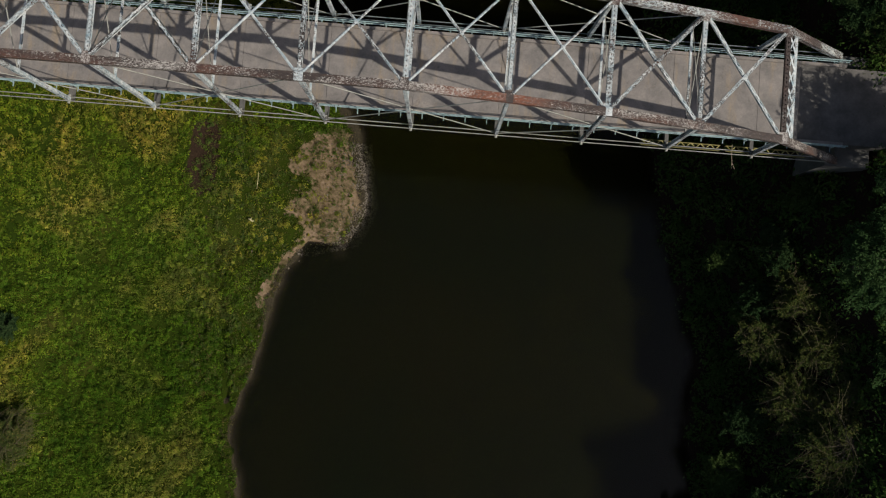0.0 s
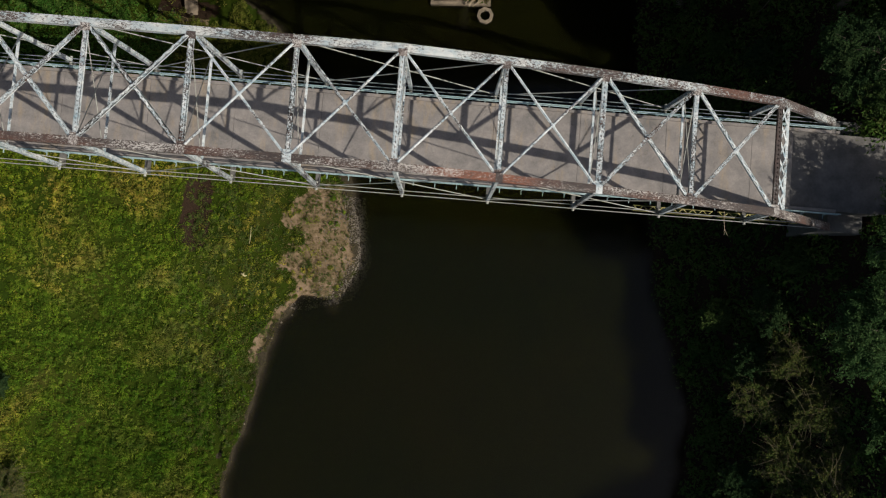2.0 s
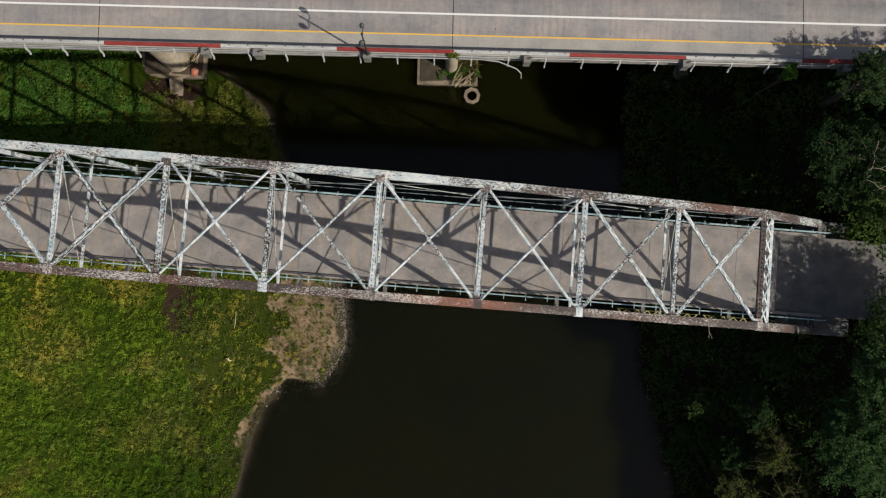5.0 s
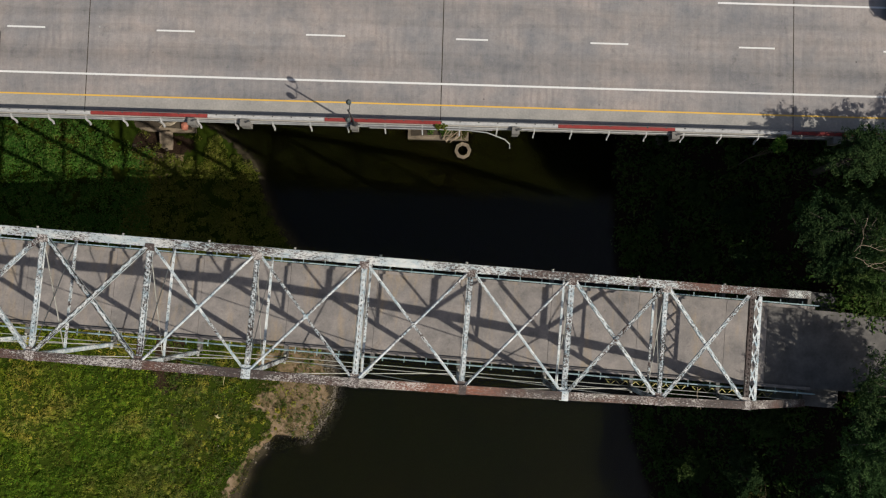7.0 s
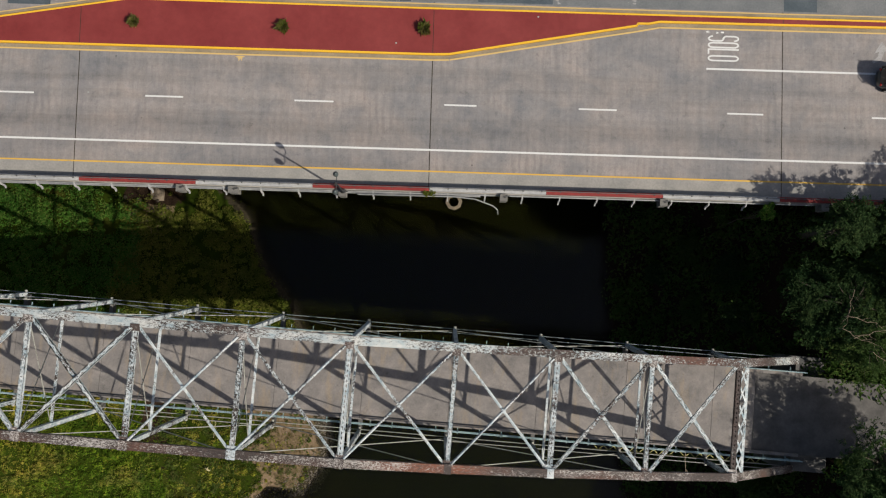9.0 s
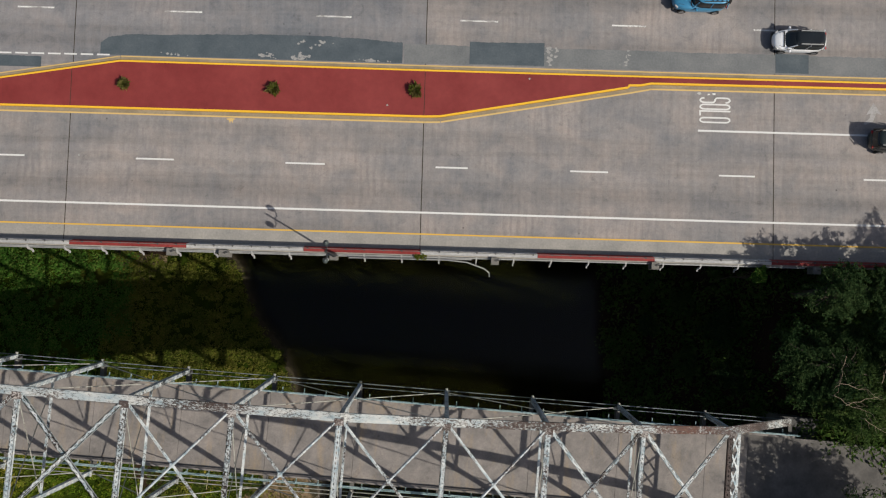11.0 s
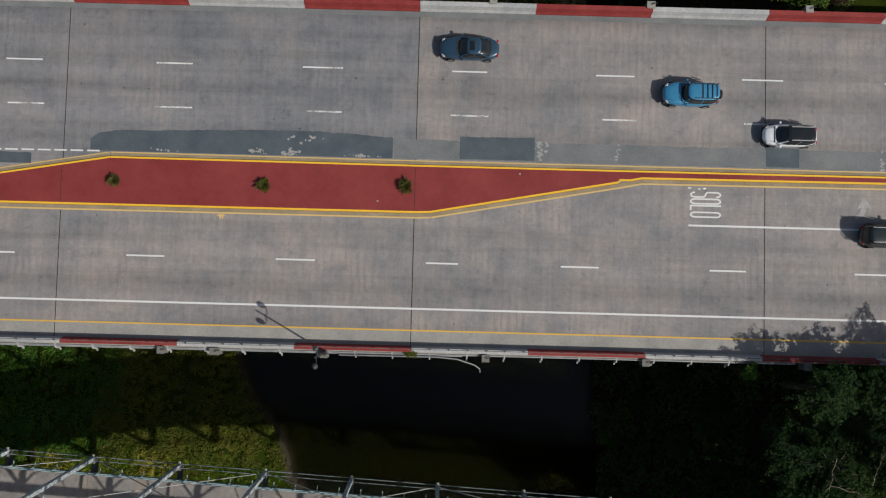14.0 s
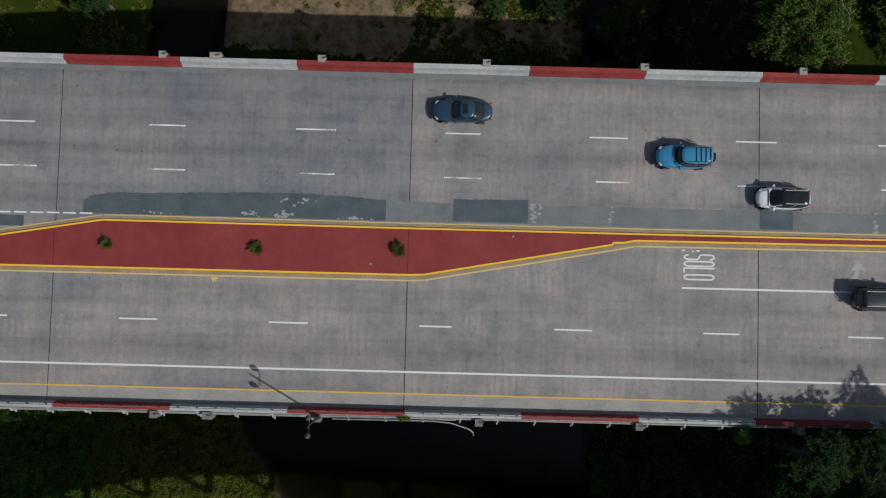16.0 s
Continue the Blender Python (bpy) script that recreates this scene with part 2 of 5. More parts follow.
def ground_mat():
    m, nt, b = nodes_of("ground_soil_and_grass", 0.95, 0.0, 0.03)
    v = coords(nt)
    big, mid, fine = noise_tex(nt, v, 0.12, 5), noise_tex(nt, v, 1.1, 6, 0.7), noise_tex(nt, v, 9.0, 5, 0.75)
    # grass floor kept dark as the soil and shadow between blades
    grass = ramp(nt, big, [(0.3, (0.016, 0.03, 0.003)), (0.55, (0.026, 0.04, 0.004)), (0.75, (0.05, 0.05, 0.01))])
    grass = mix(nt, grass, ramp(nt, mid, [(0.3, (0.5,) * 3), (0.7, (1.2,) * 3)]), 0.6, "MULTIPLY")
    sand = ramp(nt, mid, [(0.3, (0.075, 0.062, 0.028)), (0.5, (0.18, 0.13, 0.078)), (0.7, (0.28, 0.20, 0.135))])
    mud = ramp(nt, fine, [(0.3, (0.02, 0.017, 0.010)), (0.7, (0.062, 0.052, 0.034))])
    # dark brown for ditch soil and for shade painted on the east bank
    soil_and_shade = ramp(nt, fine, [(0.3, (0.012, 0.009, 0.006)), (0.7, (0.042, 0.026, 0.017))])
    at = nt.nodes.new("ShaderNodeAttribute")
    at.attribute_name = "cover"
    sep = nt.nodes.new("ShaderNodeSeparateColor")
    nt.links.new(at.outputs["Color"], sep.inputs[0])
    edge = ramp(nt, mid, grey(-0.0, 1.0))
    def mask(channel):
        a = nt.nodes.new("ShaderNodeMath"); a.operation = "ADD"
        nt.links.new(sep.outputs[channel], a.inputs[0]); nt.links.new(edge, a.inputs[1])
        return ramp(nt, a.outputs[0], step(0.92, 1.0))
    col = mix(nt, grass, sand, mask(0))
    col = mix(nt, col, mud, mask(1))
    col = mix(nt, col, soil_and_shade, mask(2))
    col = mix(nt, col, ramp(nt, fine, [(0.25, (0.5,) * 3), (0.75, (1.3,) * 3)]), 0.5, "MULTIPLY")
    base(nt, b, col)
    bump(nt, b, fine, 0.7, 0.08)
    return m


def water_mat():
    m, nt, b = nodes_of("river_water", 0.12, 0.0, 0.22)
    v = coords(nt)
    base(nt, b, ramp(nt, noise_tex(nt, v, 0.05, 3), [(0.3, (0.0032, 0.0046, 0.0005)), (0.7, (0.0058, 0.0054, 0.0006))]))
    dp = nt.nodes.new("ShaderNodeAttribute")
    dp.attribute_name = "depth"
    al = ramp(nt, dp.outputs["Fac"], [(0.0, (0.12,) * 3), (0.12, (0.45,) * 3), (0.35, (0.8,) * 3), (1.0, (0.99,) * 3)])
    m.node_tree.nodes["Principled BSDF"].subsurface_method = "BURLEY"
    b.inputs["Subsurface Weight"].default_value, b.inputs["Subsurface Scale"].default_value = 1.0, 2.2
    b.inputs["Subsurface Radius"].default_value = (1.0, 0.9, 0.7)
    nt.links.new(al, b.inputs["Alpha"])
    bump(nt, b, noise_tex(nt, v, 1.2, 3), 0.05, 0.02)
    return m


def car_paint(name, colour):
    m, nt, b = nodes_of(name, 0.32, 0.25, 0.5)
    n = noise_tex(nt, coords(nt), 3.0, 4)
    base(nt, b, mix(nt, colour, ramp(nt, n, grey(0.6, 1.1)), 0.35, "MULTIPLY"))
    b.inputs["Coat Weight"].default_value = 0.6
    return m


M_HWY = highway_concrete("highway_concrete")
# same concrete with the cloud shade put into its colour
M_HWY_CLOUDED = highway_concrete("highway_concrete_cloud_shade", 0.75)
M_GUTTER = surf("pale_gutter_concrete", (0.24, 0.235, 0.22), (0.34, 0.32, 0.29), 0.5, 6.0)
M_KERB_CON = surf("dusty_kerb_concrete", (0.22, 0.18, 0.12), (0.33, 0.27, 0.18), 0.5, 6.0)
M_CONC = surf("weathered_concrete", (0.22, 0.21, 0.19), (0.36, 0.34, 0.30), 0.35, 5.0)
M_PEDESTAL = surf("grimy_pedestal_concrete", (0.11, 0.105, 0.095), (0.22, 0.21, 0.19), 1.2, 6.0)
M_DARKCON = surf("dark_concrete", (0.08, 0.08, 0.078), (0.16, 0.155, 0.145), 0.6, 5.0)
M_DECK = deck_concrete("old_bridge_deck_concrete")
M_JOINT = surf("dirt_filled_joint", (0.02, 0.016, 0.012), (0.06, 0.045, 0.032), 2.0, 9.0)
M_WHITE = worn_paint("white_line_paint", (0.61, 0.61, 0.595), (0.30, 0.28, 0.26), 0.66)
M_WHITE_OLD = worn_paint("worn_white_line_paint", (0.66, 0.66, 0.64), (0.25, 0.24, 0.23), 0.50)
M_YELLOW = worn_paint("yellow_line_paint", (0.74, 0.42, 0.03), (0.42, 0.28, 0.08), 0.64)
M_YELLOW_EDGE = worn_paint("dusty_yellow_paint", (0.60, 0.37, 0.07), (0.34, 0.26, 0.15), 0.58)
M_YELLOW_OLD = worn_paint("faded_yellow_paint", (0.56, 0.39, 0.15), (0.36, 0.28, 0.16), 0.60)
M_RED = surf("red_median_paint", (0.165, 0.022, 0.021), (0.235, 0.041, 0.038), 0.3, 3.0, 0.75, amount=0.2)
M_BAR_RED = surf("parapet_red_paint", (0.19, 0.022, 0.02), (0.265, 0.042, 0.037), 0.5, 4.0, 0.7)
M_BAR_WHITE = surf("parapet_white_paint", (0.31, 0.315, 0.32), (0.45, 0.445, 0.43), 0.5, 4.0, 0.75)
M_GHOST = worn_paint("ghost_of_white_paint", (0.34, 0.33, 0.325), (0.27, 0.26, 0.25), 0.5)
M_CHIP = surf("chipped_pale_concrete", (0.26, 0.26, 0.255), (0.34, 0.335, 0.32), 2.0, 9.0)
M_PATCH = surf("asphalt_patch", (0.058, 0.076, 0.09), (0.094, 0.114, 0.128), 0.6, 7.0)
M_PATCH2 = surf("worn_asphalt_strip", (0.13, 0.14, 0.145), (0.19, 0.195, 0.195), 0.5, 7.0)
M_STEEL = painted_steel("flaking_blue_white_paint", (0.22, 0.31, 0.355), (0.60, 0.62, 0.61), 0.536, 1.1, 8.0, dull=0.12, vary=0.03)
M_CHORD_N = painted_steel("worn_chord_paint", (0.25, 0.33, 0.365), (0.50, 0.505, 0.48), 0.492, 0.9, 8.0, (0.6, 1.3, 1.3), 0.022, 0.3, 0.15, (14.0, 20.5))
M_CHORD_S = painted_steel("rusted_chord", (0.31, 0.285, 0.265), (0.48, 0.455, 0.42), 0.462, 0.9, 10.0, (0.6, 1.3, 1.3), orange=0.75, dull=0.22, spot=(-6.0, 3.5))
M_PORTAL = painted_steel("dark_rusted_strut", (0.16, 0.19, 0.19), (0.34, 0.35, 0.33), 0.42, 1.5, 10.0)
M_RUST = painted_steel("rusted_gusset", (0.34, 0.31, 0.29), (0.48, 0.45, 0.42), 0.47, 1.5, 10.0)
M_RAILBLUE = painted_steel("pale_blue_rail_paint", (0.17, 0.27, 0.285), (0.33, 0.43, 0.43), 0.56)
M_YSTEEL = painted_steel("lichen_yellow_steel", (0.30, 0.27, 0.07), (0.42, 0.38, 0.16), 0.58)
M_ROD = painted_steel("pale_rod_steel", (0.22, 0.22, 0.19), (0.36, 0.36, 0.32), 0.58)
M_ROD_N = painted_steel("dull_blue_grey_rod_steel", (0.11, 0.14, 0.145), (0.22, 0.25, 0.25), 0.57)
M_GALV = surf("galvanised_pipe", (0.25, 0.255, 0.255), (0.40, 0.40, 0.39), 0.8, 6.0, 0.5, 0.3)
M_BLACK = surf("black_lamp_iron", (0.02, 0.022, 0.024), (0.05, 0.05, 0.052), 2.0, 9.0, 0.5)
M_GLOBE = surf("dusty_lamp_globe", (0.045, 0.06, 0.062), (0.085, 0.1, 0.1), 2.0, 9.0, 0.3)
M_LEAF_A = leaf_mat("broad_tree_leaves", (0.04, 0.072, 0.02), (0.06, 0.102, 0.03), (0.10, 0.135, 0.048))
M_LEAF_F = leaf_mat("deep_green_leaves", (0.034, 0.074, 0.026), (0.054, 0.108, 0.04), (0.09, 0.145, 0.058))
M_LEAF_E = leaf_mat("glossy_broad_leaves", (0.05, 0.095, 0.018), (0.085, 0.145, 0.03), (0.16, 0.20, 0.06))
M_LEAF_B = leaf_mat("bluish_tree_leaves", (0.022, 0.045, 0.018), (0.036, 0.07, 0.027), (0.066, 0.10, 0.04))
M_LEAF_C = leaf_mat("dry_shrub_leaves", (0.055, 0.085, 0.024), (0.09, 0.115, 0.034), (0.16, 0.145, 0.055))
M_LEAF_D = leaf_mat("shaded_undergrowth", (0.035, 0.075, 0.016), (0.06, 0.11, 0.024), (0.09, 0.11, 0.04))
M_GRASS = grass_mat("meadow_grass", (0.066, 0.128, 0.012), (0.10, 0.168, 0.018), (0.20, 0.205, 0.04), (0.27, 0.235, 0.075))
M_WEED = leaf_mat("bank_weeds", (0.034, 0.098, 0.014), (0.06, 0.142, 0.024), (0.125, 0.17, 0.045), 0.3)
M_STRIP = leaf_mat("low_weeds", (0.05, 0.085, 0.018), (0.085, 0.13, 0.03), (0.14, 0.12, 0.05), 0.5)
M_SHORE = leaf_mat("brown_shore_weeds", (0.035, 0.045, 0.014), (0.06, 0.07, 0.024), (0.11, 0.09, 0.04), 0.6)
M_OLIVE = leaf_mat("olive_bank_weeds", (0.068, 0.088, 0.014), (0.115, 0.135, 0.022), (0.18, 0.165, 0.05), 0.35)
M_DRY = leaf_mat("dry_grass", (0.11, 0.095, 0.035), (0.17, 0.14, 0.06), (0.10, 0.13, 0.025), 0.4)
M_BARK = surf("brown_bark", (0.06, 0.05, 0.036), (0.14, 0.115, 0.085), 2.0, 12.0)
M_VINE = surf("brown_vine_stems", (0.06, 0.052, 0.026), (0.13, 0.11, 0.055), 2.0, 12.0)
M_DEAD = surf("bleached_dead_wood", (0.22, 0.17, 0.115), (0.36, 0.29, 0.205), 2.0, 12.0)
M_ROCK = surf("river_rock", (0.12, 0.10, 0.07), (0.26, 0.22, 0.17), 0.8, 5.0)
M_PEBBLE = surf("grey_pebble", (0.07, 0.062, 0.05), (0.24, 0.205, 0.165), 2.0, 7.0)
M_APPROACH = surf("dark_approach_slab", (0.07, 0.067, 0.063), (0.14, 0.131, 0.122), 0.8, 5.0)
M_FOOT = surf("mud_stained_footing", (0.13, 0.105, 0.075), (0.27, 0.215, 0.155), 0.8, 5.0, amount=0.6)
M_SILT = surf("dark_silt", (0.028, 0.022, 0.015), (0.075, 0.058, 0.04), 1.2, 7.0)
M_PIER = surf("tan_pier_concrete", (0.27, 0.225, 0.165), (0.42, 0.355, 0.265), 0.8, 5.0)
M_REDSTONE = surf("reddish_stone", (0.38, 0.13, 0.08), (0.5, 0.2, 0.14), 2.0, 8.0)
M_STRAW = surf("dry_straw", (0.46, 0.40, 0.20), (0.62, 0.56, 0.32), 2.0, 9.0)
M_PATH = surf("dusty_path", (0.26, 0.21, 0.155), (0.38, 0.31, 0.235), 0.6, 6.0)
M_GROUND, M_WATER = ground_mat(), water_mat()
M_GLASS = surf("dark_car_glass", (0.008, 0.01, 0.012), (0.016, 0.02, 0.022), 2.0, 5.0, 0.08, 0.0, 0.02, spec=0.6)
M_TYRE = surf("tyre_rubber", (0.012, 0.012, 0.012), (0.025, 0.025, 0.024), 3.0, 14.0, 0.9)
M_RIM = surf("alloy_rim", (0.30, 0.30, 0.31), (0.42, 0.42, 0.43), 3.0, 9.0, 0.35, 0.8)
M_LIGHT = surf("lamp_lens", (0.28, 0.29, 0.3), (0.42, 0.42, 0.42), 3.0, 9.0, 0.15)
M_TAIL = surf("tail_lamp_red", (0.30, 0.01, 0.01), (0.4, 0.02, 0.02), 3.0, 9.0, 0.2)

# ---- mesh tools ----


class Geo:
    """Vertices and faces that are gathered and then linked as one mesh."""

    def __init__(self):
        self.v, self.f = [], []

    def hexa(self, corners):
        n = len(self.v)
        self.v += [tuple(c) for c in corners]
        self.f += [tuple(n + i for i in q) for q in ((0, 3, 2, 1), (4, 5, 6, 7), (0, 1, 5, 4), (1, 2, 6, 5), (2, 3, 7, 6), (3, 0, 4, 7))]

    def box(self, x0, x1, y0, y1, z0, z1):
        self.hexa([(x0, y0, z0), (x1, y0, z0), (x1, y1, z0), (x0, y1, z0), (x0, y0, z1), (x1, y0, z1), (x1, y1, z1), (x0, y1, z1)])
        return self

    def beam(self, p, q, w, h, up=(0, 0, 1)):
        p, q = Vector(p), Vector(q)
        d = (q - p).normalized()
        side = d.cross(Vector(up))
        side = side.normalized() if side.length > 1e-4 else Vector((1, 0, 0))
        top = side.cross(d).normalized()
        s, t = side * (w / 2), top * (h / 2)
        self.hexa([p - s - t, p + s - t, q + s - t, q - s - t, p - s + t, p + s + t, q + s + t, q - s + t])
        return self

    def tube(self, pts, radii, n=8, caps=True):
        pts = [Vector(p) for p in pts]
        rings = []
        for i, p in enumerate(pts):
            d = (pts[min(i + 1, len(pts) - 1)] - pts[max(i - 1, 0)]).normalized()
            a = d.cross(Vector((0, 0, 1)) if abs(d.z) < 0.9 else Vector((1, 0, 0))).normalized()
            b = d.cross(a)
            k = len(self.v)
            r = radii[i] if isinstance(radii, (list, tuple)) else radii
            self.v += [tuple(p + (a * math.cos(2 * math.pi * j / n) + b * math.sin(2 * math.pi * j / n)) * r) for j in range(n)]
            rings.append(k)
        for k0, k1 in zip(rings, rings[1:]):
            self.f += [(k0 + j, k0 + (j + 1) % n, k1 + (j + 1) % n, k1 + j) for j in range(n)]
        if caps:
            self.f += [tuple(rings[0] + j for j in reversed(range(n))), tuple(rings[-1] + j for j in range(n))]
        return self

    def laced(self, p, q, w, h, up=(0, 0, 1), bar=0.055, pitch=1.0, plate=0.05):
        """Two thin side channels joined by crossing lacing bars, top and bottom."""
        p, q = Vector(p), Vector(q)
        d = (q - p).normalized()
        side = d.cross(Vector(up)).normalized()
        top = side.cross(d).normalized()
        L = (q - p).length
        for s in (-1, 1):
            o = side * (s * (w / 2 - plate / 2))
            self.beam(p + o, q + o, plate, h, up)
            for t in (-1, 1):
                o2 = side * (s * (w / 2 - 0.035)) + top * (t * (h / 2 - 0.008))
                self.beam(p + o2, q + o2, 0.07, 0.016, up)
        n = max(2, int(L / (w * pitch)))
        for t in (1,):
            for i in range(n):
                s = 1 if i % 2 else -1
                a = p + d * (L * i / n) + side * (s * (w / 2 - 0.06)) + top * (t * h / 2)
                b = p + d * (L * (i + 1) / n) - side * (s * (w / 2 - 0.06)) + top * (t * h / 2)
                self.beam(a, b, bar, 0.014, top)
        return self

    def prism(self, profile, x0, x1):
        """A closed (y, z) outline carried along x."""
        n, k = len(profile), len(self.v)
        self.v += [(x0, y, z) for y, z in profile] + [(x1, y, z) for y, z in profile]
        self.f += [(k + i, k + (i + 1) % n, k + n + (i + 1) % n, k + n + i) for i in range(n)]
        self.f += [tuple(k + i for i in reversed(range(n))), tuple(k + n + i for i in range(n))]
        return self

    def poly(self, outline, z0, z1):
        """A flat outline (x, y) with thickness."""
        n, k = len(outline), len(self.v)
        self.v += [(x, y, z0) for x, y in outline] + [(x, y, z1) for x, y in outline]
        self.f += [(k + i, k + (i + 1) % n, k + n + (i + 1) % n, k + n + i) for i in range(n)]
        self.f += [tuple(k + i for i in reversed(range(n))), tuple(k + n + i for i in range(n))]
        return self

    def mesh(self, name, material, smooth=False):
        me = bpy.data.meshes.new(name)
        me.from_pydata(self.v, [], self.f)
        me.materials.append(material)
        bm = bmesh.new()
        bm.from_mesh(me)
        bmesh.ops.recalc_face_normals(bm, faces=bm.faces)
        bm.to_mesh(me)
        bm.free()
        if smooth:
            for pl in me.polygons:
                pl.use_smooth = True
        return me


def part(name, geo, material, parent, label="", smooth=False):
    me = geo if isinstance(geo, bpy.types.Mesh) else geo.mesh(name, material, smooth)
    ob = new(name, me)
    ob.parent = parent
    return tagged(ob, label)


def thing(name, m, label, category, group="", kind=""):
    ob = new(name)
    ob.empty_display_size = 0.2
    ob.matrix_world = m
    return tagged(ob, label, category, group, kind)


def solid(name, geo, material, m, label, category, group="", kind="", smooth=False):
    ob = new(name, geo if isinstance(geo, bpy.types.Mesh) else geo.mesh(name, material, smooth))
    ob.matrix_world = m
    return tagged(ob, label, category, group, kind)


def smoothstep(x, a, b):
    t = np.clip((x - a) / (b - a), 0, 1)
    return t * t * (3 - 2 * t)


HM = pose(1.83, 33.93, 19.85, 0.4, 0, 3.435)   # highway frame: u along, v across
TM = pose(5.05, 15.55, 0, 0, 0, 0.3)           # old bridge frame
ID = Matrix.Identity(4)

# ---- ground and water ----
WEST_Y = [-2000, -60, -25, -18, -11, -6, -3.4, -1.5, 0.8, 2, 4, 6, 12.8, 17, 20, 24, 27, 29, 31.5, 33.4, 58, 64, 70, 90, 2000]
WEST_X = [-18, -18, -16.1, -18.0, -16.1, -15.1, -14.5, -13.7, -12.2, -8.0, -7.0, -6.4, -7.7, -9.8, -11.2, -14.5, -15.8, -17.0, -20.4, -23, -23, -21.5, -21.5, -24, -24]
EAST_Y = [-2000, -20, -14, -6, 1, 5, 15, 30, 60, 2000]
EAST_X = [28.8, 28.8, 27.4, 28, 25.5, 24, 22, 20, 20, 22]


def fbm(x, y, s, seed=0.0):
    return np.array([noise.fractal(Vector((a * s + seed, b * s, seed)), 1.0, 2.0, 3) for a, b in zip(np.ravel(x), np.ravel(y))]).reshape(np.shape(x))


def bank(x, y, wob):
    dw = np.interp(y - 0.5, WEST_Y, WEST_X) + wob - x
    de = x - np.interp(y - 0.5, EAST_Y, EAST_X) + wob
    zw = np.interp(dw, [-9, -3, -0.8, 0, 1.2, 4, 8, 14, 20, 30, 44, 60], [-3.0, -1.0, -0.3, 0.0, 0.22, 0.5, 0.9, 2.4, 4.8, 9.0, 17.2, 17.9])
    ze = np.interp(de, [-9, -2, 0, 3, 8, 14, 30], [-3.0, -0.6, 0.0, 2.0, 9.0, 17.2, 17.9])
    z = np.maximum(zw, ze)
    bar = smoothstep(y, 55, 61) * (1 - smoothstep(y, 110, 160)) * smoothstep(x, -22.0, -19.5) * (1 - smoothstep(x, 13, 19))
    z = np.maximum(z, 1.1 * bar - 0.5)
    z = z - 4.0 * smoothstep(y, 56, 62) * (1 - smoothstep(y, 110, 160)) * np.exp(-(((x + 25.2) / 3.0) ** 4))
    z = z - 0.45 * np.exp(-(((x + 11.7) / 1.2) ** 2 + ((y - 1.9) / 1.1) ** 2)) + 0.42 * np.exp(-(((x + 8.7) / 1.1) ** 2 + ((y - 1.3) / 1.0) ** 2))
    z = z - 0.75 * np.exp(-(((x + 26.8) / 3.9) ** 4 + ((y - 32.4) / 2.9) ** 4))
    z = z - 0.4 * np.exp(-((x + np.interp(y, [-15, -5.7, 2.6, 6], [18.6, 20.0, 21.5, 22.6])) / 0.42) ** 2) * smoothstep(y, -17, -14) * (1 - smoothstep(y, 5, 8))
    z = z - 0.5 * np.exp(-(((x + 22.6) / 0.7) ** 2 + ((y - 9.0) / 3.0) ** 4))
    return z, dw, de


def height(x, y):
    x, y = np.asarray(x, float), np.asarray(y, float)
    near = (np.abs(x) < 80) & (np.abs(y - 20) < 90)
    wob = np.where(near, 0.35 * fbm(x, y, 0.45), 0.0)
    z, dw, de = bank(x, y, wob)
    return z + np.where(near & (z > 0.05), 0.10 * fbm(x, y, 0.8, 5.0), 0.0)


def lattice(lo, hi, step_, far):
    mid = list(np.arange(lo, hi + 1e-6, step_))
    out, d = [], step_
    x = 0.0
    while x < far:
        d *= 1.35
        x += d
        out.append(x)
    return np.array([lo - o for o in reversed(out)] + mid + [hi + o for o in out])


gx, gy = lattice(-66, 62, 0.6, 1800), lattice(-36, 84, 0.6, 1800)
GX, GY = np.meshgrid(gx, gy)
WOB = np.where((np.abs(GX) < 80) & (np.abs(GY - 20) < 90), 0.35 * fbm(GX, GY, 0.45), 0.0)
GZ, DW, DE = bank(GX, GY, WOB)
GZ = GZ + np.where((np.abs(GX) < 80) & (np.abs(GY - 20) < 90) & (GZ > 0.05), (0.12 * fbm(GX, GY, 0.8, 5.0) + 0.10 * fbm(GX, GY, 0.3, 3.0)), 0.0)
nx, ny = len(gx), len(gy)
me = bpy.data.meshes.new("ground")
idx = np.arange(nx * ny).reshape(ny, nx)
quads = np.stack([idx[:-1, :-1], idx[:-1, 1:], idx[1:, 1:], idx[1:, :-1]], -1).reshape(-1, 4)
me.from_pydata(np.stack([GX, GY, GZ], -1).reshape(-1, 3).tolist(), [], quads.tolist())
me.materials.append(M_GROUND)
PATCHY = 0.32 * fbm(GX, GY, 0.33, 9.0)
SAND = (0.66 + PATCHY) * smoothstep(GX + 4 * PATCHY, -16.5, -12.0) * smoothstep(GY + 4 * PATCHY, -7.0, -1.0) * (1 - smoothstep(GY, 12.0, 16.0)) * (DW > -4) * (DW < 10)
SAND = np.maximum(SAND, (0.74 + 1.1 * PATCHY) * smoothstep(GY, -8.0, -3.0) * (1 - smoothstep(GY, 0.5, 3.0)) * (1 - smoothstep(DW + 2.2 * PATCHY, 0.9, 2.6)) * (DW > -2) * (GX < -8))
SAND = np.maximum(SAND, (0.62 + PATCHY) * (np.exp(-(((GX + 26.5) / 4.5) ** 2 + ((GY - 28.5) / 2.5) ** 2))))
SAND = np.maximum(SAND, 0.8 * smoothstep(GY, 62, 66) * (GX > -22) * (GX < -2))
SAND = np.maximum(SAND, (0.45 + PATCHY) * smoothstep(GY, 62, 66) * (GX >= -2) * (GX < 18))
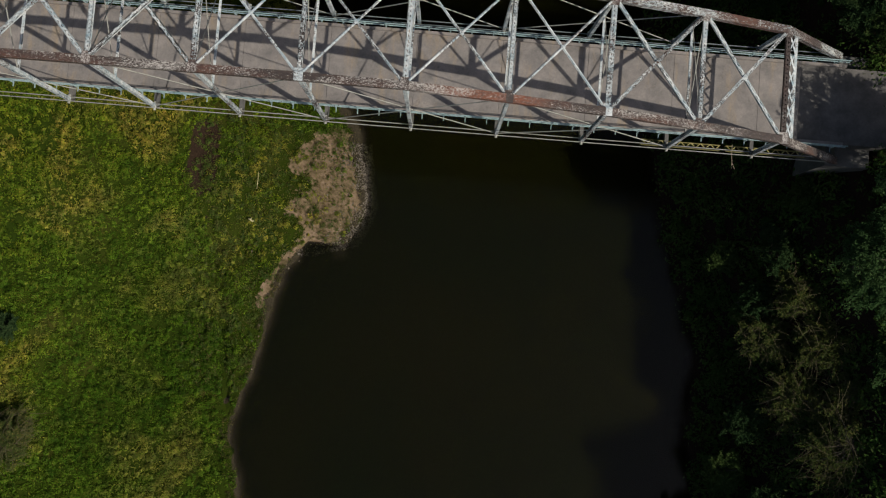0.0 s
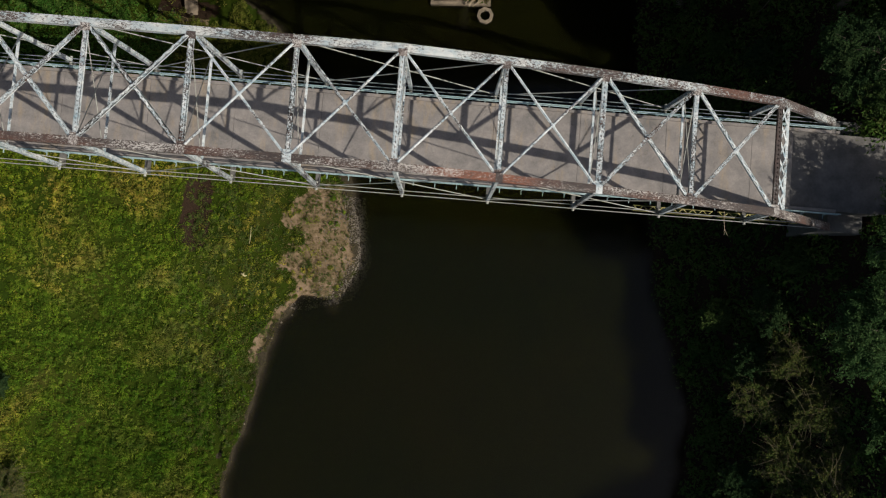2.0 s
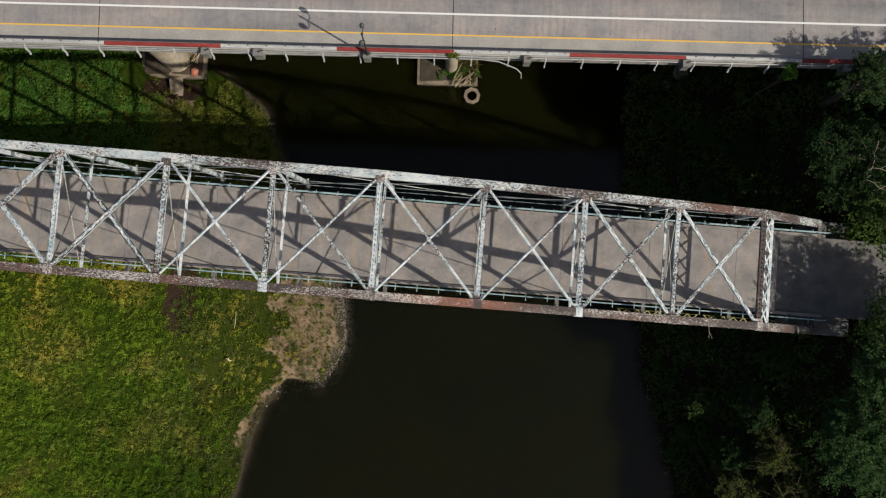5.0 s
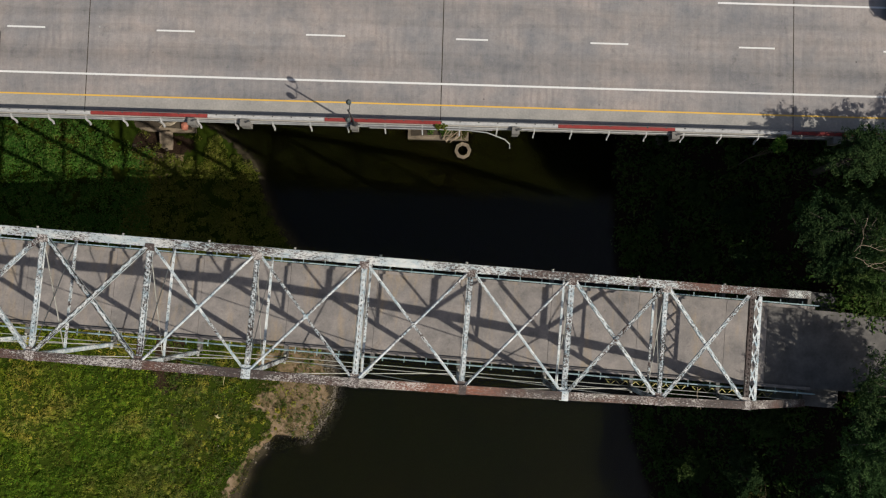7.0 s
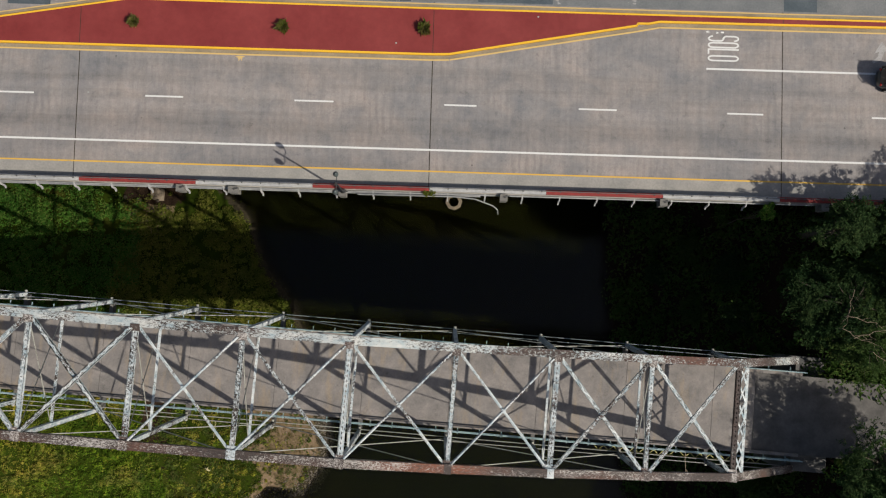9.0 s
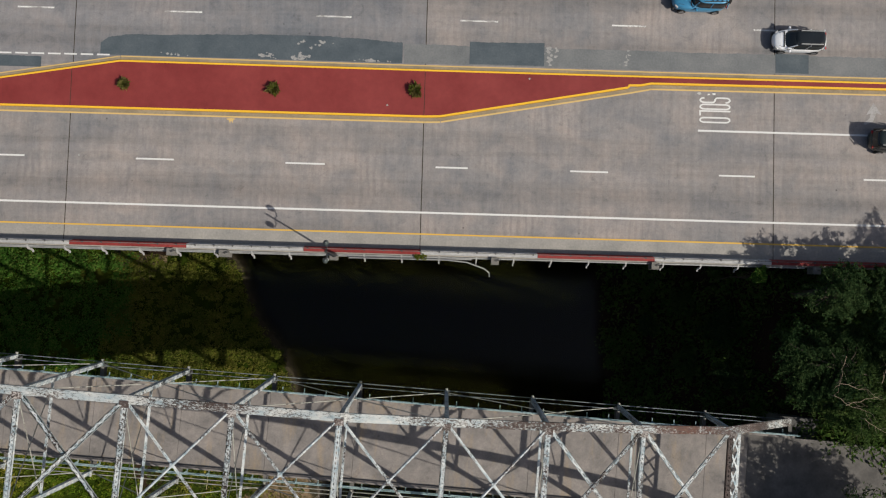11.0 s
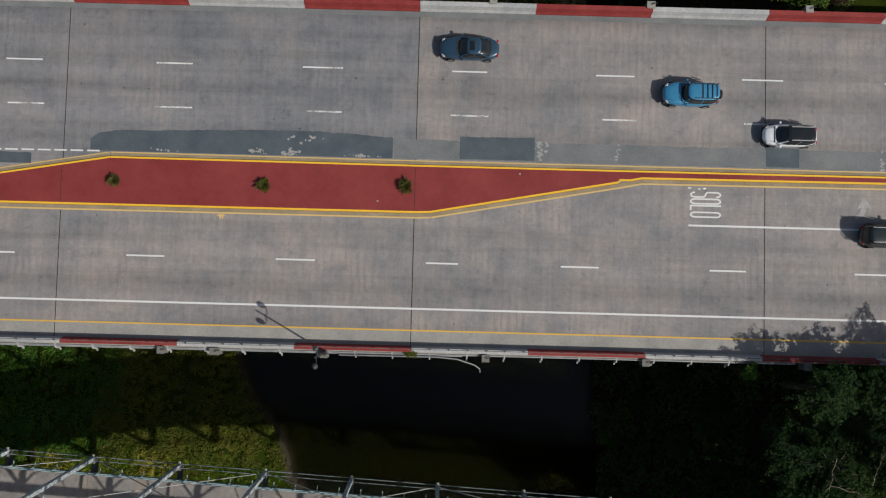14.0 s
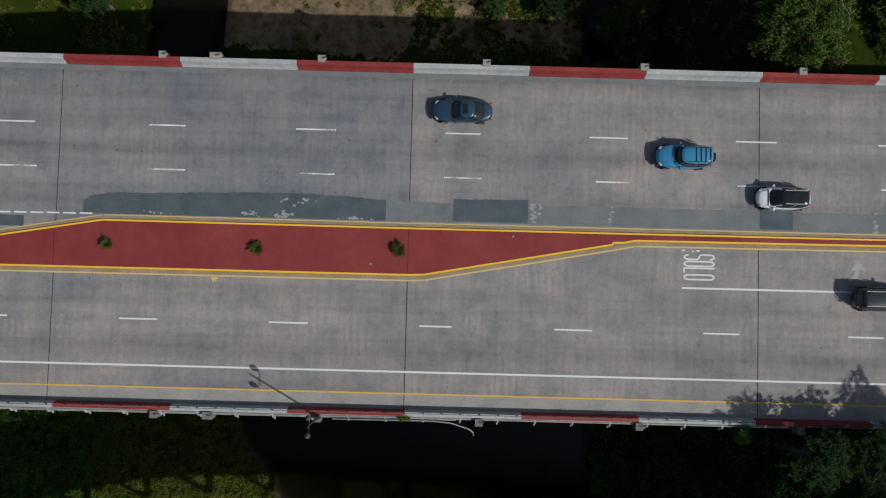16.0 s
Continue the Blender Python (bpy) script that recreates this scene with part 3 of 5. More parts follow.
MUD = np.where((DW > -14) & (DW < 30) & (GY < 55), (0.72 + PATCHY) * (1 - smoothstep(DW, 0.1, np.where(GY < -6, 0.9, 2.2))), 0)
MUD = np.where(GZ < -0.1, 1.0, MUD)
# dark strip along the south edge of the pier footing
HOLLOW = np.exp(-(((GX + 26.2) / 3.2) ** 4 + ((GY - 30.3) / 1.1) ** 4))
# east bank's tree shade put into the colour; ditch and furrow dark brown
SOIL_AND_SHADE = np.maximum(np.maximum(HOLLOW * (1.0 + PATCHY), np.where(DE > -20, 0.9 * (DE > -1) * (DE < 16), 0)), (0.95 + 0.5 * PATCHY) * np.exp(-(((GX + 22.6 + PATCHY) / 1.5) ** 4 + ((GY - 9.4) / 4.0) ** 4)))
FURROW = np.exp(-((GX + np.interp(GY, [-15, -5.7, 2.6, 6], [18.6, 20.0, 21.5, 22.6])) / 0.6) ** 4) * (0.45 + 0.55 * smoothstep(GY, 4.5, 6.5)) * smoothstep(GY, -17, -14) * (1 - smoothstep(GY, 5, 8))
SOIL_AND_SHADE = np.maximum(SOIL_AND_SHADE, (0.75 + PATCHY) * FURROW)
att = me.attributes.new("cover", "FLOAT_COLOR", "POINT")
att.data.foreach_set("color", np.stack([SAND, MUD, SOIL_AND_SHADE, 0 * SAND + 1], -1).astype(np.float32).ravel())
for pl in me.polygons:
    pl.use_smooth = True
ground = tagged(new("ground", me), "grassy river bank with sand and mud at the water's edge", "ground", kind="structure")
wx, wy = lattice(-42, 42, 0.75, 1), lattice(-36, 84, 0.75, 1800)
WX, WY = np.meshgrid(wx, wy)
WD = np.clip(-bank(WX, WY, np.where(np.abs(WY - 20) < 90, 0.35 * fbm(WX, WY, 0.45), 0.0))[0], 0, 3)
wm = bpy.data.meshes.new("water")
widx = np.arange(WX.size).reshape(WX.shape)
wm.from_pydata(np.stack([WX, WY, 0 * WX], -1).reshape(-1, 3).tolist(), [], np.stack([widx[:-1, :-1], widx[:-1, 1:], widx[1:, 1:], widx[1:, :-1]], -1).reshape(-1, 4).tolist())
wm.materials.append(M_WATER)
wa = wm.attributes.new("depth", "FLOAT", "POINT")
wa.data.foreach_set("value", WD.astype(np.float32).ravel())
water = solid("water", wm, None, ID, "dark still brown river water", "river", kind="structure")

# ---- highway bridge ----
JOINTS = [-83.9, -56.0, -28.06, -0.08, 27.68, 55.5, 83.3]
V0, V1 = -3.35, 24.40
road = thing("road", HM, "grey concrete highway bridge deck of six lanes", "road", kind="structure")
for a, b in zip([-420] + JOINTS, JOINTS + [420]):
    part("deck_slab", Geo().box(a + 0.035, b - 0.035, V0, 10.95, -0.42, 0.0), M_HWY, road)
    # north slabs at the western end carry the cloud shade in their colour
    part("deck_slab", Geo().box(a + 0.035, b - 0.035, 10.96, V1, -0.42, 0.0), M_HWY_CLOUDED if b < 20 else M_HWY, road)
for j in JOINTS:
    part("expansion_joint", Geo().box(j - 0.035, j + 0.035, V0, V1, -0.42, -0.012), M_JOINT, road)
for v in (-2.2, 3.0, 8.0, 13.0, 18.0, 23.0):
    part("girder", Geo().prism([(v - 0.35, -0.42), (v - 0.35, -0.6), (v - 0.12, -0.75), (v - 0.12, -1.5), (v - 0.3, -1.65), (v - 0.3, -1.9), (v + 0.3, -1.9), (v + 0.3, -1.65), (v + 0.12, -1.5), (v + 0.12, -0.75), (v + 0.35, -0.6), (v + 0.35, -0.42)], -90, 90), M_DARKCON, road, "dark concrete girder")


def pier(u, radius, foot):
    p = thing("bridge_pier", HM @ Matrix.Translation((u, 0, 0)), "pale concrete round pier on a square footing in the river", "bridge pier", "highway piers", kind="structure")
    part("crosshead", Geo().box(-0.9, 0.9, -2.6, 23.6, -2.9, -1.9), M_CONC, p)
    for v in (0.6, 7.6, 14.4, 21.0):
        part("column", Geo().tube([(0, v + 0.3, -20.4), (0, v + 0.3, -2.9)], radius, 20), M_PIER, p, smooth=False)
        part("footing", Geo().box(-foot - 0.35, foot - 0.4, v - 1.5, v + 3.1, -23.0, -19.4), M_FOOT, p, "mud-stained square concrete footing")
        part("silt", Geo().poly([(-foot, v - 1.2), (-0.6, v - 1.05), (foot - 0.75, v - 1.25), (foot - 0.6, v + 2.7), (-foot - 0.05, v + 2.8)], -19.4, -19.32), M_SILT, p, "dark silt left on the footing")
    return p


pier(0.0, 0.62, 3.1)
pier(-27.9, 1.25, 3.3)
pier(27.5, 0.62, 3.1)
pier(55.3, 0.62, 3.1)


def edge_parapet(name, outline, first_red, pieces, label):
    wall = thing(name, HM, label, "parapet", kind="structure")
    for i in range(-8, 10):
        a, b = pieces(i), pieces(i + 1)
        red = (i + first_red) % 2 == 0
        part("panel", Geo().prism(outline, a + 0.01, b - 0.01), M_BAR_RED if red else M_BAR_WHITE, wall, "red painted concrete panel" if red else "white painted concrete panel")
    return wall


north_out = [(23.76, 0.0), (23.76, 0.12), (23.88, 0.34), (24.00, 0.86), (24.36, 0.86), (24.40, 0.0)]
south_out = [(-2.92, 0.0), (-2.92, 0.10), (-3.00, 0.34), (-3.04, 0.72), (-3.36, 0.72), (-3.36, 0.0)]
edge_parapet("parapet_north", north_out, 1, lambda i: 9.23 * i - 0.05, "concrete parapet painted in red and white lengths")
edge_parapet("parapet_south", south_out, 1, lambda i: 9.1 * i, "concrete parapet painted in red and white lengths")
kerb_s = thing("kerb_south", HM, "pale concrete gutter strip along the parapet", "gutter", kind="structure")
for a, b in zip([-420] + JOINTS, JOINTS + [420]):
    part("gutter_slab", Geo().box(a + 0.03, b - 0.03, -2.93, -1.75, 0.0, 0.006), M_GUTTER, kerb_s)


def line(u0, u1, v, w, mat_, label, cat="road marking", grp="lane lines", z=0.004, du=0.0):
    return solid("road_line", Geo().hexa2(u0, u1, v, v + du, w, z), mat_, HM, label, cat, grp, kind="structure")


def hexa2(self, u0, u1, va, vb, w, z):
    self.hexa([(u0, va - w / 2, z - 0.003), (u1, vb - w / 2, z - 0.003), (u1, vb + w / 2, z - 0.003), (u0, va + w / 2, z - 0.003),
               (u0, va - w / 2, z + 0.003), (u1, vb - w / 2, z + 0.003), (u1, vb + w / 2, z + 0.003), (u0, va + w / 2, z + 0.003)])
    return self


Geo.hexa2 = hexa2
for k, (a, b) in enumerate([(-33.0, -30.1), (-21.0, -18.1), (-9.3, -6.1), (2.63, 5.43), (14.13, 17.2), (25.8, 29.08), (37.2, 40.2)]):
    line(a, b, 19.07 - 0.03 * k, 0.115, (M_WHITE_OLD if k in (1, 2) else M_WHITE), "white dashed lane line")
for k, (a, b) in enumerate([(-32.7, -29.8), (-21.0, -18.0), (-8.9, -6.1), (2.6, 5.6), (14.7, 17.4), (26.0, 28.8), (37.4, 40.2)]):
    line(a, b, 15.52 - 0.03 * k, 0.12, M_WHITE_OLD, "worn white dashed lane line")
for a, b in [(-42, -39), (-34.5, -31.5), (-22.7, -19.7), (-10.9, -7.8), (0.96, 3.5), (11.6, 14.6), (23.35, 26.2), (34.8, 37.6), (46, 49)]:
    line(a, b, 3.6, 0.13, M_WHITE, "white dashed lane line")
for i in range(7):
    line(-34 + 1.3 * i, -33.0 + 1.3 * i, 11.78 + 0.01 * i, 0.12, M_WHITE, "short white dashes beside the median")
line(-300, 300, -0.02, 0.15, M_WHITE, "long white edge line")
line(-300, 300, -1.72, 0.12, M_YELLOW_EDGE, "thin yellow edge line", z=0.012)
line(21.65, 60, 7.14, 0.15, M_WHITE, "white turning lane line")

# median island: red top with yellow kerb lines
redN = [(-45, 7.75), (-24.3, 11.32), (0, 11.27), (16, 11.28), (60, 11.36)]
redS = [(60, 10.97), (17.85, 10.79), (17.0, 10.61), (16.12, 10.60), (16.05, 10.42), (1.2, 7.67), (0, 7.62), (-45, 7.58)]
median = thing("median_island", HM, "low red painted traffic island with yellow kerbs", "traffic island", kind="structure")
part("island_top", Geo().poly(redN + redS, 0.0, 0.16), M_RED, median, "dusty red painted concrete")


def strip(parent, pts, off, w, z0, z1, mat_, label):
    for (ua, va), (ub, vb) in zip(pts, pts[1:]):
        d = math.hypot(ub - ua, vb - va)
        nu, nv = -(vb - va) / d, (ub - ua) / d
        g = Geo()
        q = [(ua + nu * (off - w / 2), va + nv * (off - w / 2)), (ub + nu * (off - w / 2), vb + nv * (off - w / 2)), (ub + nu * (off + w / 2), vb + nv * (off + w / 2)), (ua + nu * (off + w / 2), va + nv * (off + w / 2))]
        g.poly(q, z0, z1)
        part("kerb_strip", g, mat_, parent, label)


north_line = redN
south_line = redS[::-1]
south_gutter = [p for p in south_line if p[0] not in (17.0, 16.12)]
strip(median, north_line, 0.02, 0.14, 0.0, 0.172, M_YELLOW, "yellow kerb edge")
strip(median, north_line, 0.24, 0.26, 0.0, 0.045, M_KERB_CON, "pale kerb gutter")
strip(median, north_line, 0.42, 0.12, 0.0, 0.012, M_YELLOW_OLD, "faded yellow line")
strip(median, south_line, -0.02, 0.15, 0.0, 0.172, M_YELLOW, "yellow kerb edge")
strip(median, south_gutter, -0.26, 0.28, 0.0, 0.045, M_KERB_CON, "pale kerb gutter")
strip(median, south_gutter, -0.46, 0.12, 0.0, 0.012, M_YELLOW_OLD, "faded yellow line")
for j, va, vb in ((-28.06, 7.7, 10.55), (-0.08, 7.72, 11.15), (27.68, 10.92, 11.2)):
    part("expansion_joint", Geo().box(j - 0.022, j + 0.022, va, vb, 0.1, 0.165), M_JOINT, median, "dark joint across the island")


def ragged(tops, v0, amp, seed, n=120):
    """A patch between v0 and a worn upper edge that runs through tops."""
    us = [tops[0][0] + (tops[-1][0] - tops[0][0]) * i / n for i in range(n + 1)]
    top = [(u, float(np.interp(u, [p[0] for p in tops], [p[1] for p in tops])) + amp * (noise.noise(Vector((0.5 * u, seed, 0))) + 0.6 * noise.noise(Vector((2.6 * u, seed, 3))) + 0.5 * noise.noise(Vector((7.0 * u, seed, 5))))) for u in us]
    ends = [(us[-1] + 0.12 * noise.noise(Vector((seed, 4 * k, 1))), v0 + (top[-1][1] - v0) * k / 6) for k in range(6)]
    starts = [(us[0] + 0.12 * noise.noise(Vector((seed, 4 * k, 7))), v0 + (top[0][1] - v0) * k / 6) for k in range(5, -1, -1)]
    return ends + list(reversed(top)) + starts


PATCH = "dark asphalt repair patch along the median"
solid("asphalt_patch", Geo().poly(ragged([(-25.95, 12.8), (-25.3, 13.3), (-23.9, 13.52), (-19.5, 13.62), (-13.0, 13.84), (-7.8, 13.86), (-1.93, 13.52)], 11.85, 0.10, 1, 420), 0.0, 0.006), M_PATCH, HM, PATCH, "road patch", kind="structure")
solid("asphalt_patch", Geo().poly(ragged([(3.40, 13.74), (9.35, 13.78)], 11.95, 0.06, 2, 60), 0.0, 0.008), M_PATCH, HM, PATCH, "road patch", kind="structure")
solid("asphalt_strip", Geo().poly(ragged([(-1.80, 13.42), (60, 13.38)], 11.85, 0.10, 3, 420), 0.0, 0.004), M_PATCH2, HM, "grey worn asphalt strip along the median", "road patch", kind="structure")
solid("asphalt_patch", Geo().poly(ragged([(27.75, 13.5), (30.4, 13.46)], 11.95, 0.04, 4, 30), 0.0, 0.009), M_PATCH, HM, PATCH, "road patch", kind="structure")

r_ = random.Random(100)
for cu, cv, su, sv, n in ((-12.7, 12.15, 0.35, 0.15, 7), (-9.9, 12.1, 0.4, 0.2, 9), (-4.6, 11.95, 0.8, 0.1, 8), (-9.0, 13.3, 0.7, 0.2, 6), (-20.0, 12.0, 0.5, 0.06, 3), (9.9, 13.0, 0.25, 0.45, 12), (15.9, 12.7, 0.2, 0.3, 6), (37.0, 12.5, 0.15, 0.5, 6)):
    for k in range(2 * n):
        u, v, q = r_.gauss(cu, su), r_.gauss(cv, sv), r_.uniform(0.04, 0.19)
        v = min(max(v, 11.95), 13.4)
        solid("pale_chip", Geo().poly([(u + q * r_.uniform(0.3, 1.3) * math.cos(a_ * 0.57), v + 0.8 * q * r_.uniform(0.3, 1.2) * math.sin(a_ * 0.57)) for a_ in range(11)], 0.004, 0.0105 + 0.0003 * k), M_CHIP, HM, "pale concrete showing through worn asphalt", "road patch", "worn spots", kind="structure")
solid("asphalt_patch", Geo().poly(ragged([(-34.0, 11.6), (-30.6, 11.55)], 10.7, 0.06, 8, 30), 0.0, 0.006), M_PATCH, HM, PATCH, "road patch", kind="structure")
solid("gutter_dirt", Geo().poly(ragged([(-60, 23.74), (60, 23.74)], 23.34, 0.015, 12, 90), 0.0, 0.004), M_PATCH2, HM, "dark dirt along the parapet foot", "road dirt", kind="structure")
solid("paint_splash", Geo().poly([(-15.75, 6.98), (-15.5, 6.86), (-15.42, 6.6), (-15.33, 6.84), (-15.2, 6.62), (-15.16, 6.9), (-14.95, 6.98), (-15.3, 7.05)], 0.0, 0.006), M_YELLOW_OLD, HM, "spilt yellow paint on the road", "paint splash", kind="structure")
for u, v in ((-27.2, 3.75), (-15.0, 3.6), (-26.9, 17.2), (-21.5, 16.9), (8.2, 10.85), (-3.0, 8.4)):
    solid("road_stud", Geo().tube([(u, v, 0.0), (u, v, 0.03)] if v < 8 else [(u, v, 0.16), (u, v, 0.2)] if v < 11 else [(u, v, 0.0), (u, v, 0.01)], 0.075, 10), M_CHIP if v < 11 else M_PATCH, HM, "small round road stud", "road stud", "road studs")


def ribbon(g, pts, w, z0, z1, closed=False):
    """A painted stroke of even width along a path of points."""
    n, k0 = len(pts), len(g.v)
    P2 = [Vector(p) for p in pts]
    for i, p in enumerate(P2):
        d0 = (p - P2[i - 1]).normalized() if i or closed else (P2[1] - p).normalized()
        d1 = (P2[(i + 1) % n] - p).normalized() if i < n - 1 or closed else d0
        nm = (d0 + d1).normalized()
        nm = Vector((-nm.y, nm.x)) * (w / 2) / max(0.6, math.sqrt(max(0.05, (1 + d0.dot(d1)) / 2)))
        g.v += [(p.x - nm.x, p.y - nm.y, z0), (p.x + nm.x, p.y + nm.y, z0), (p.x - nm.x, p.y - nm.y, z1), (p.x + nm.x, p.y + nm.y, z1)]
    for i in range(n if closed else n - 1):
        a_, b_ = k0 + 4 * i, k0 + 4 * ((i + 1) % n)
        g.f += [(a_ + 2, b_ + 2, b_ + 3, a_ + 3), (a_, a_ + 2, a_ + 3, a_ + 1) if i == 0 and not closed else (a_, b_, b_ + 2, a_ + 2), (a_ + 1, a_ + 3, b_ + 3, b_ + 1)]


def arc(cx, cy_, rx, ry, d0, d1, n=7):
    return [(cx + rx * math.cos(radians(d0 + (d1 - d0) * i / n)), cy_ + ry * math.sin(radians(d0 + (d1 - d0) * i / n))) for i in range(n + 1)]


LW, LH, RY = 0.37, 2.36, 0.34
GLYPH_O = arc(LW / 2, LH - RY, LW / 2, RY, 0, 180) + arc(LW / 2, RY, LW / 2, RY, 180, 360)
GLYPH_S = arc(LW / 2, LH - RY, LW / 2, RY, 0, 180) + arc(LW / 2, LH / 2 + 0.22, LW / 2, 0.22, 180, 270, 4) + arc(LW / 2, LH / 2 - 0.22, LW / 2, 0.22, 90, 0, 4) + arc(LW / 2, RY, LW / 2, RY, 0, -180)
GLYPH_L = [(0.0, LH + 0.05), (0.0, 0.0), (LW, 0.0)]
lane_word = thing("lane_word", HM, "worn white painted lane word SOLO on the highway", "road marking", kind="structure")
for k, (glyph, shut) in enumerate(((GLYPH_S, False), (GLYPH_O, True), (GLYPH_L, False), (GLYPH_O, True))):
    g = Geo()
    ribbon(g, [(21.80 + q, 9.79 - 0.53 * k - p) for p, q in glyph], 0.125, 0.001, 0.007, shut)
    part("letter", g, M_WHITE, lane_word)
for u, v, q in ((21.75, 10.12, 0.16), (22.45, 10.06, 0.12), (22.9, 10.1, 0.13)):
    solid("paint_remnant", Geo().poly([(u + q * math.cos(a_ * 0.9) * (1 + 0.3 * (a_ % 2)), v + 0.6 * q * math.sin(a_ * 0.9)) for a_ in range(7)], 0.0, 0.006), M_WHITE_OLD, HM, "scrap of old white road paint", "road marking", "paint scraps", kind="structure")
solid("lane_arrow", Geo().poly([(34.98, 8.78), (35.58, 9.78), (36.22, 8.82), (35.78, 8.95), (35.55, 8.28), (34.9, 7.98), (34.82, 8.16), (35.25, 8.5), (35.36, 8.92)], 0.0, 0.007), M_GHOST, HM, "faded white painted lane arrow", "road marking", kind="structure")

# ---- old steel truss bridge ----
PANEL = 6.93
XN = {i: (i - 5) * PANEL for i in range(-6, 11)}
ZT = {1: 31.35, 2: 31.35, 3: 31.35, 4: 31.25, 5: 30.0, 6: 28.45, 7: 26.47, 8: 24.05}
for i in range(-4, 1):
    ZT[i] = ZT[4 - i] if 4 - i in ZT else 31.3
ZB, HB, HT = 17.7, 4.3, 3.93
ENDS = (-5, 9)


def lean(i, z):
    return HB + (HT - HB) * (z - ZB) / 13.6


def cy(z):
    return -0.36 * (z - ZB) / 13.6


truss = thing("truss_bridge", TM, "old pin-connected steel truss bridge with flaking pale paint and rust", "bridge")
TOPS = range(-4, 9)
for s in (-1, 1):
    cm = M_CHORD_N if s > 0 else M_CHORD_S
    tip = lambda i: Vector((XN[i], s * lean(i, ZT[i]) + cy(ZT[i]), ZT[i]))
    foot = lambda i: Vector((XN[i], s * HB, ZB))
    for i in range(-4, 8):
        a, b = tip(i), tip(i + 1)
        g = Geo()
        g.beam(a, b, 0.56, 0.05).beam(a + Vector((0, 0.23, -0.24)), b + Vector((0, 0.23, -0.24)), 0.06, 0.44).beam(a + Vector((0, -0.23, -0.24)), b + Vector((0, -0.23, -0.24)), 0.06, 0.44)
        n = 14
        for k in range(n):
            for o in (-0.27, 0.27):
                c = a.lerp(b, (k + 0.5) / n) + Vector((0, o, 0.035))
                g.box(c.x - 0.035, c.x + 0.035, c.y - 0.025, c.y + 0.025, c.z - 0.01, c.z + 0.012)
        part("top_chord", g, cm, truss, "riveted top chord, paint flaking to rust")
    for e, i in ((9, 8), (-5, -4)):
        a, b = tip(i), foot(e)
        part("end_post", Geo().beam(a, b, 0.62, 0.05).beam(a + Vector((0, 0.23, -0.22)), b + Vector((0, 0.23, -0.22)), 0.06, 0.42).beam(a + Vector((0, -0.23, -0.22)), b + Vector((0, -0.23, -0.22)), 0.06, 0.42), cm, truss, "inclined riveted end post")
    for i in TOPS:
        a, b = tip(i), foot(i)
        part("gusset_plate", Geo().box(a.x - 0.3, a.x + 0.3, a.y - (0.32 if s < 0 else 0.36), a.y + (0.32 if s < 0 else -0.08), a.z + 0.028, a.z + 0.06).box(a.x - 0.3, a.x + 0.3, a.y - s * 0.3 - 0.25, a.y - s * 0.3 + 0.25, a.z - 0.12, a.z - 0.06), (M_STEEL if i % 3 == 0 and s < 0 else M_RUST), truss, "rusty riveted gusset plate")
        part("post", Geo().laced(a - Vector((0, 0, 0.4)), b, 0.32, 0.26, (1, 0, 0), 0.12, 0.85, 0.125), M_STEEL, truss, "laced steel post")
        part("pin", Geo().tube([b + Vector((0, -0.35, 0)), b + Vector((0, 0.35, 0))], 0.11, 10), M_ROD, truss)
    for i in range(-5, 9):
        a, b = foot(i), foot(i + 1)
        for o in (-0.16, 0.16):
            part("eyebar", Geo().beam(a + Vector((0, o, 0)), b + Vector((0, o, 0)), 0.045, 0.14), M_ROD if s < 0 else M_ROD_N, truss, "thin bottom chord eyebar")
    for i in range(-4, 9):
        for j in ((i + 2,) if i <= 2 else (i - 2,)) + ((i + 2,) if 3 <= i <= 6 else ()):
            if -5 <= j <= 9:
                if i % 2:
                    part("tie_rod", Geo().beam(tip(i) + Vector((0, 0, -0.3)), foot(j), 0.05, 0.08), M_ROD, truss, "thin diagonal tie bar")
for i in TOPS:
    h = lean(i, ZT[i]) - 0.3
    z = ZT[i] - 0.18
    part("top_strut", Geo().laced((XN[i], cy(z) - h, z), (XN[i], cy(z) + h, z), 0.38 if i % 2 == 0 else 0.33, 0.22, (0, 0, 1), 0.12, 0.85, 0.145 if i % 2 == 0 else 0.125), M_PORTAL if i in (8, -4) else M_STEEL, truss, "laced transverse strut with flaking paint")
    drop = 5.1 if i in (1, 2, 3, 4, 0) else (4.5 if i in (5, -1) else (4.0 if i in (6, -2) else 3.5))
    if i not in (8, -4):
        z2, h2 = ZT[i] - drop, lean(i, ZT[i] - drop) - 0.15
        part("sway_strut", Geo().beam((XN[i], cy(z2) - h2, z2), (XN[i], cy(z2) + h2, z2), 0.16, 0.14), M_STEEL, truss)
        for s in (-1, 1):
            part("sway_rod", Geo().beam((XN[i] + 0.05 * s, cy(z) - s * h, z - 0.1), (XN[i] + 0.05 * s, cy(z2) + s * h2, z2), 0.05, 0.05), M_ROD, truss)
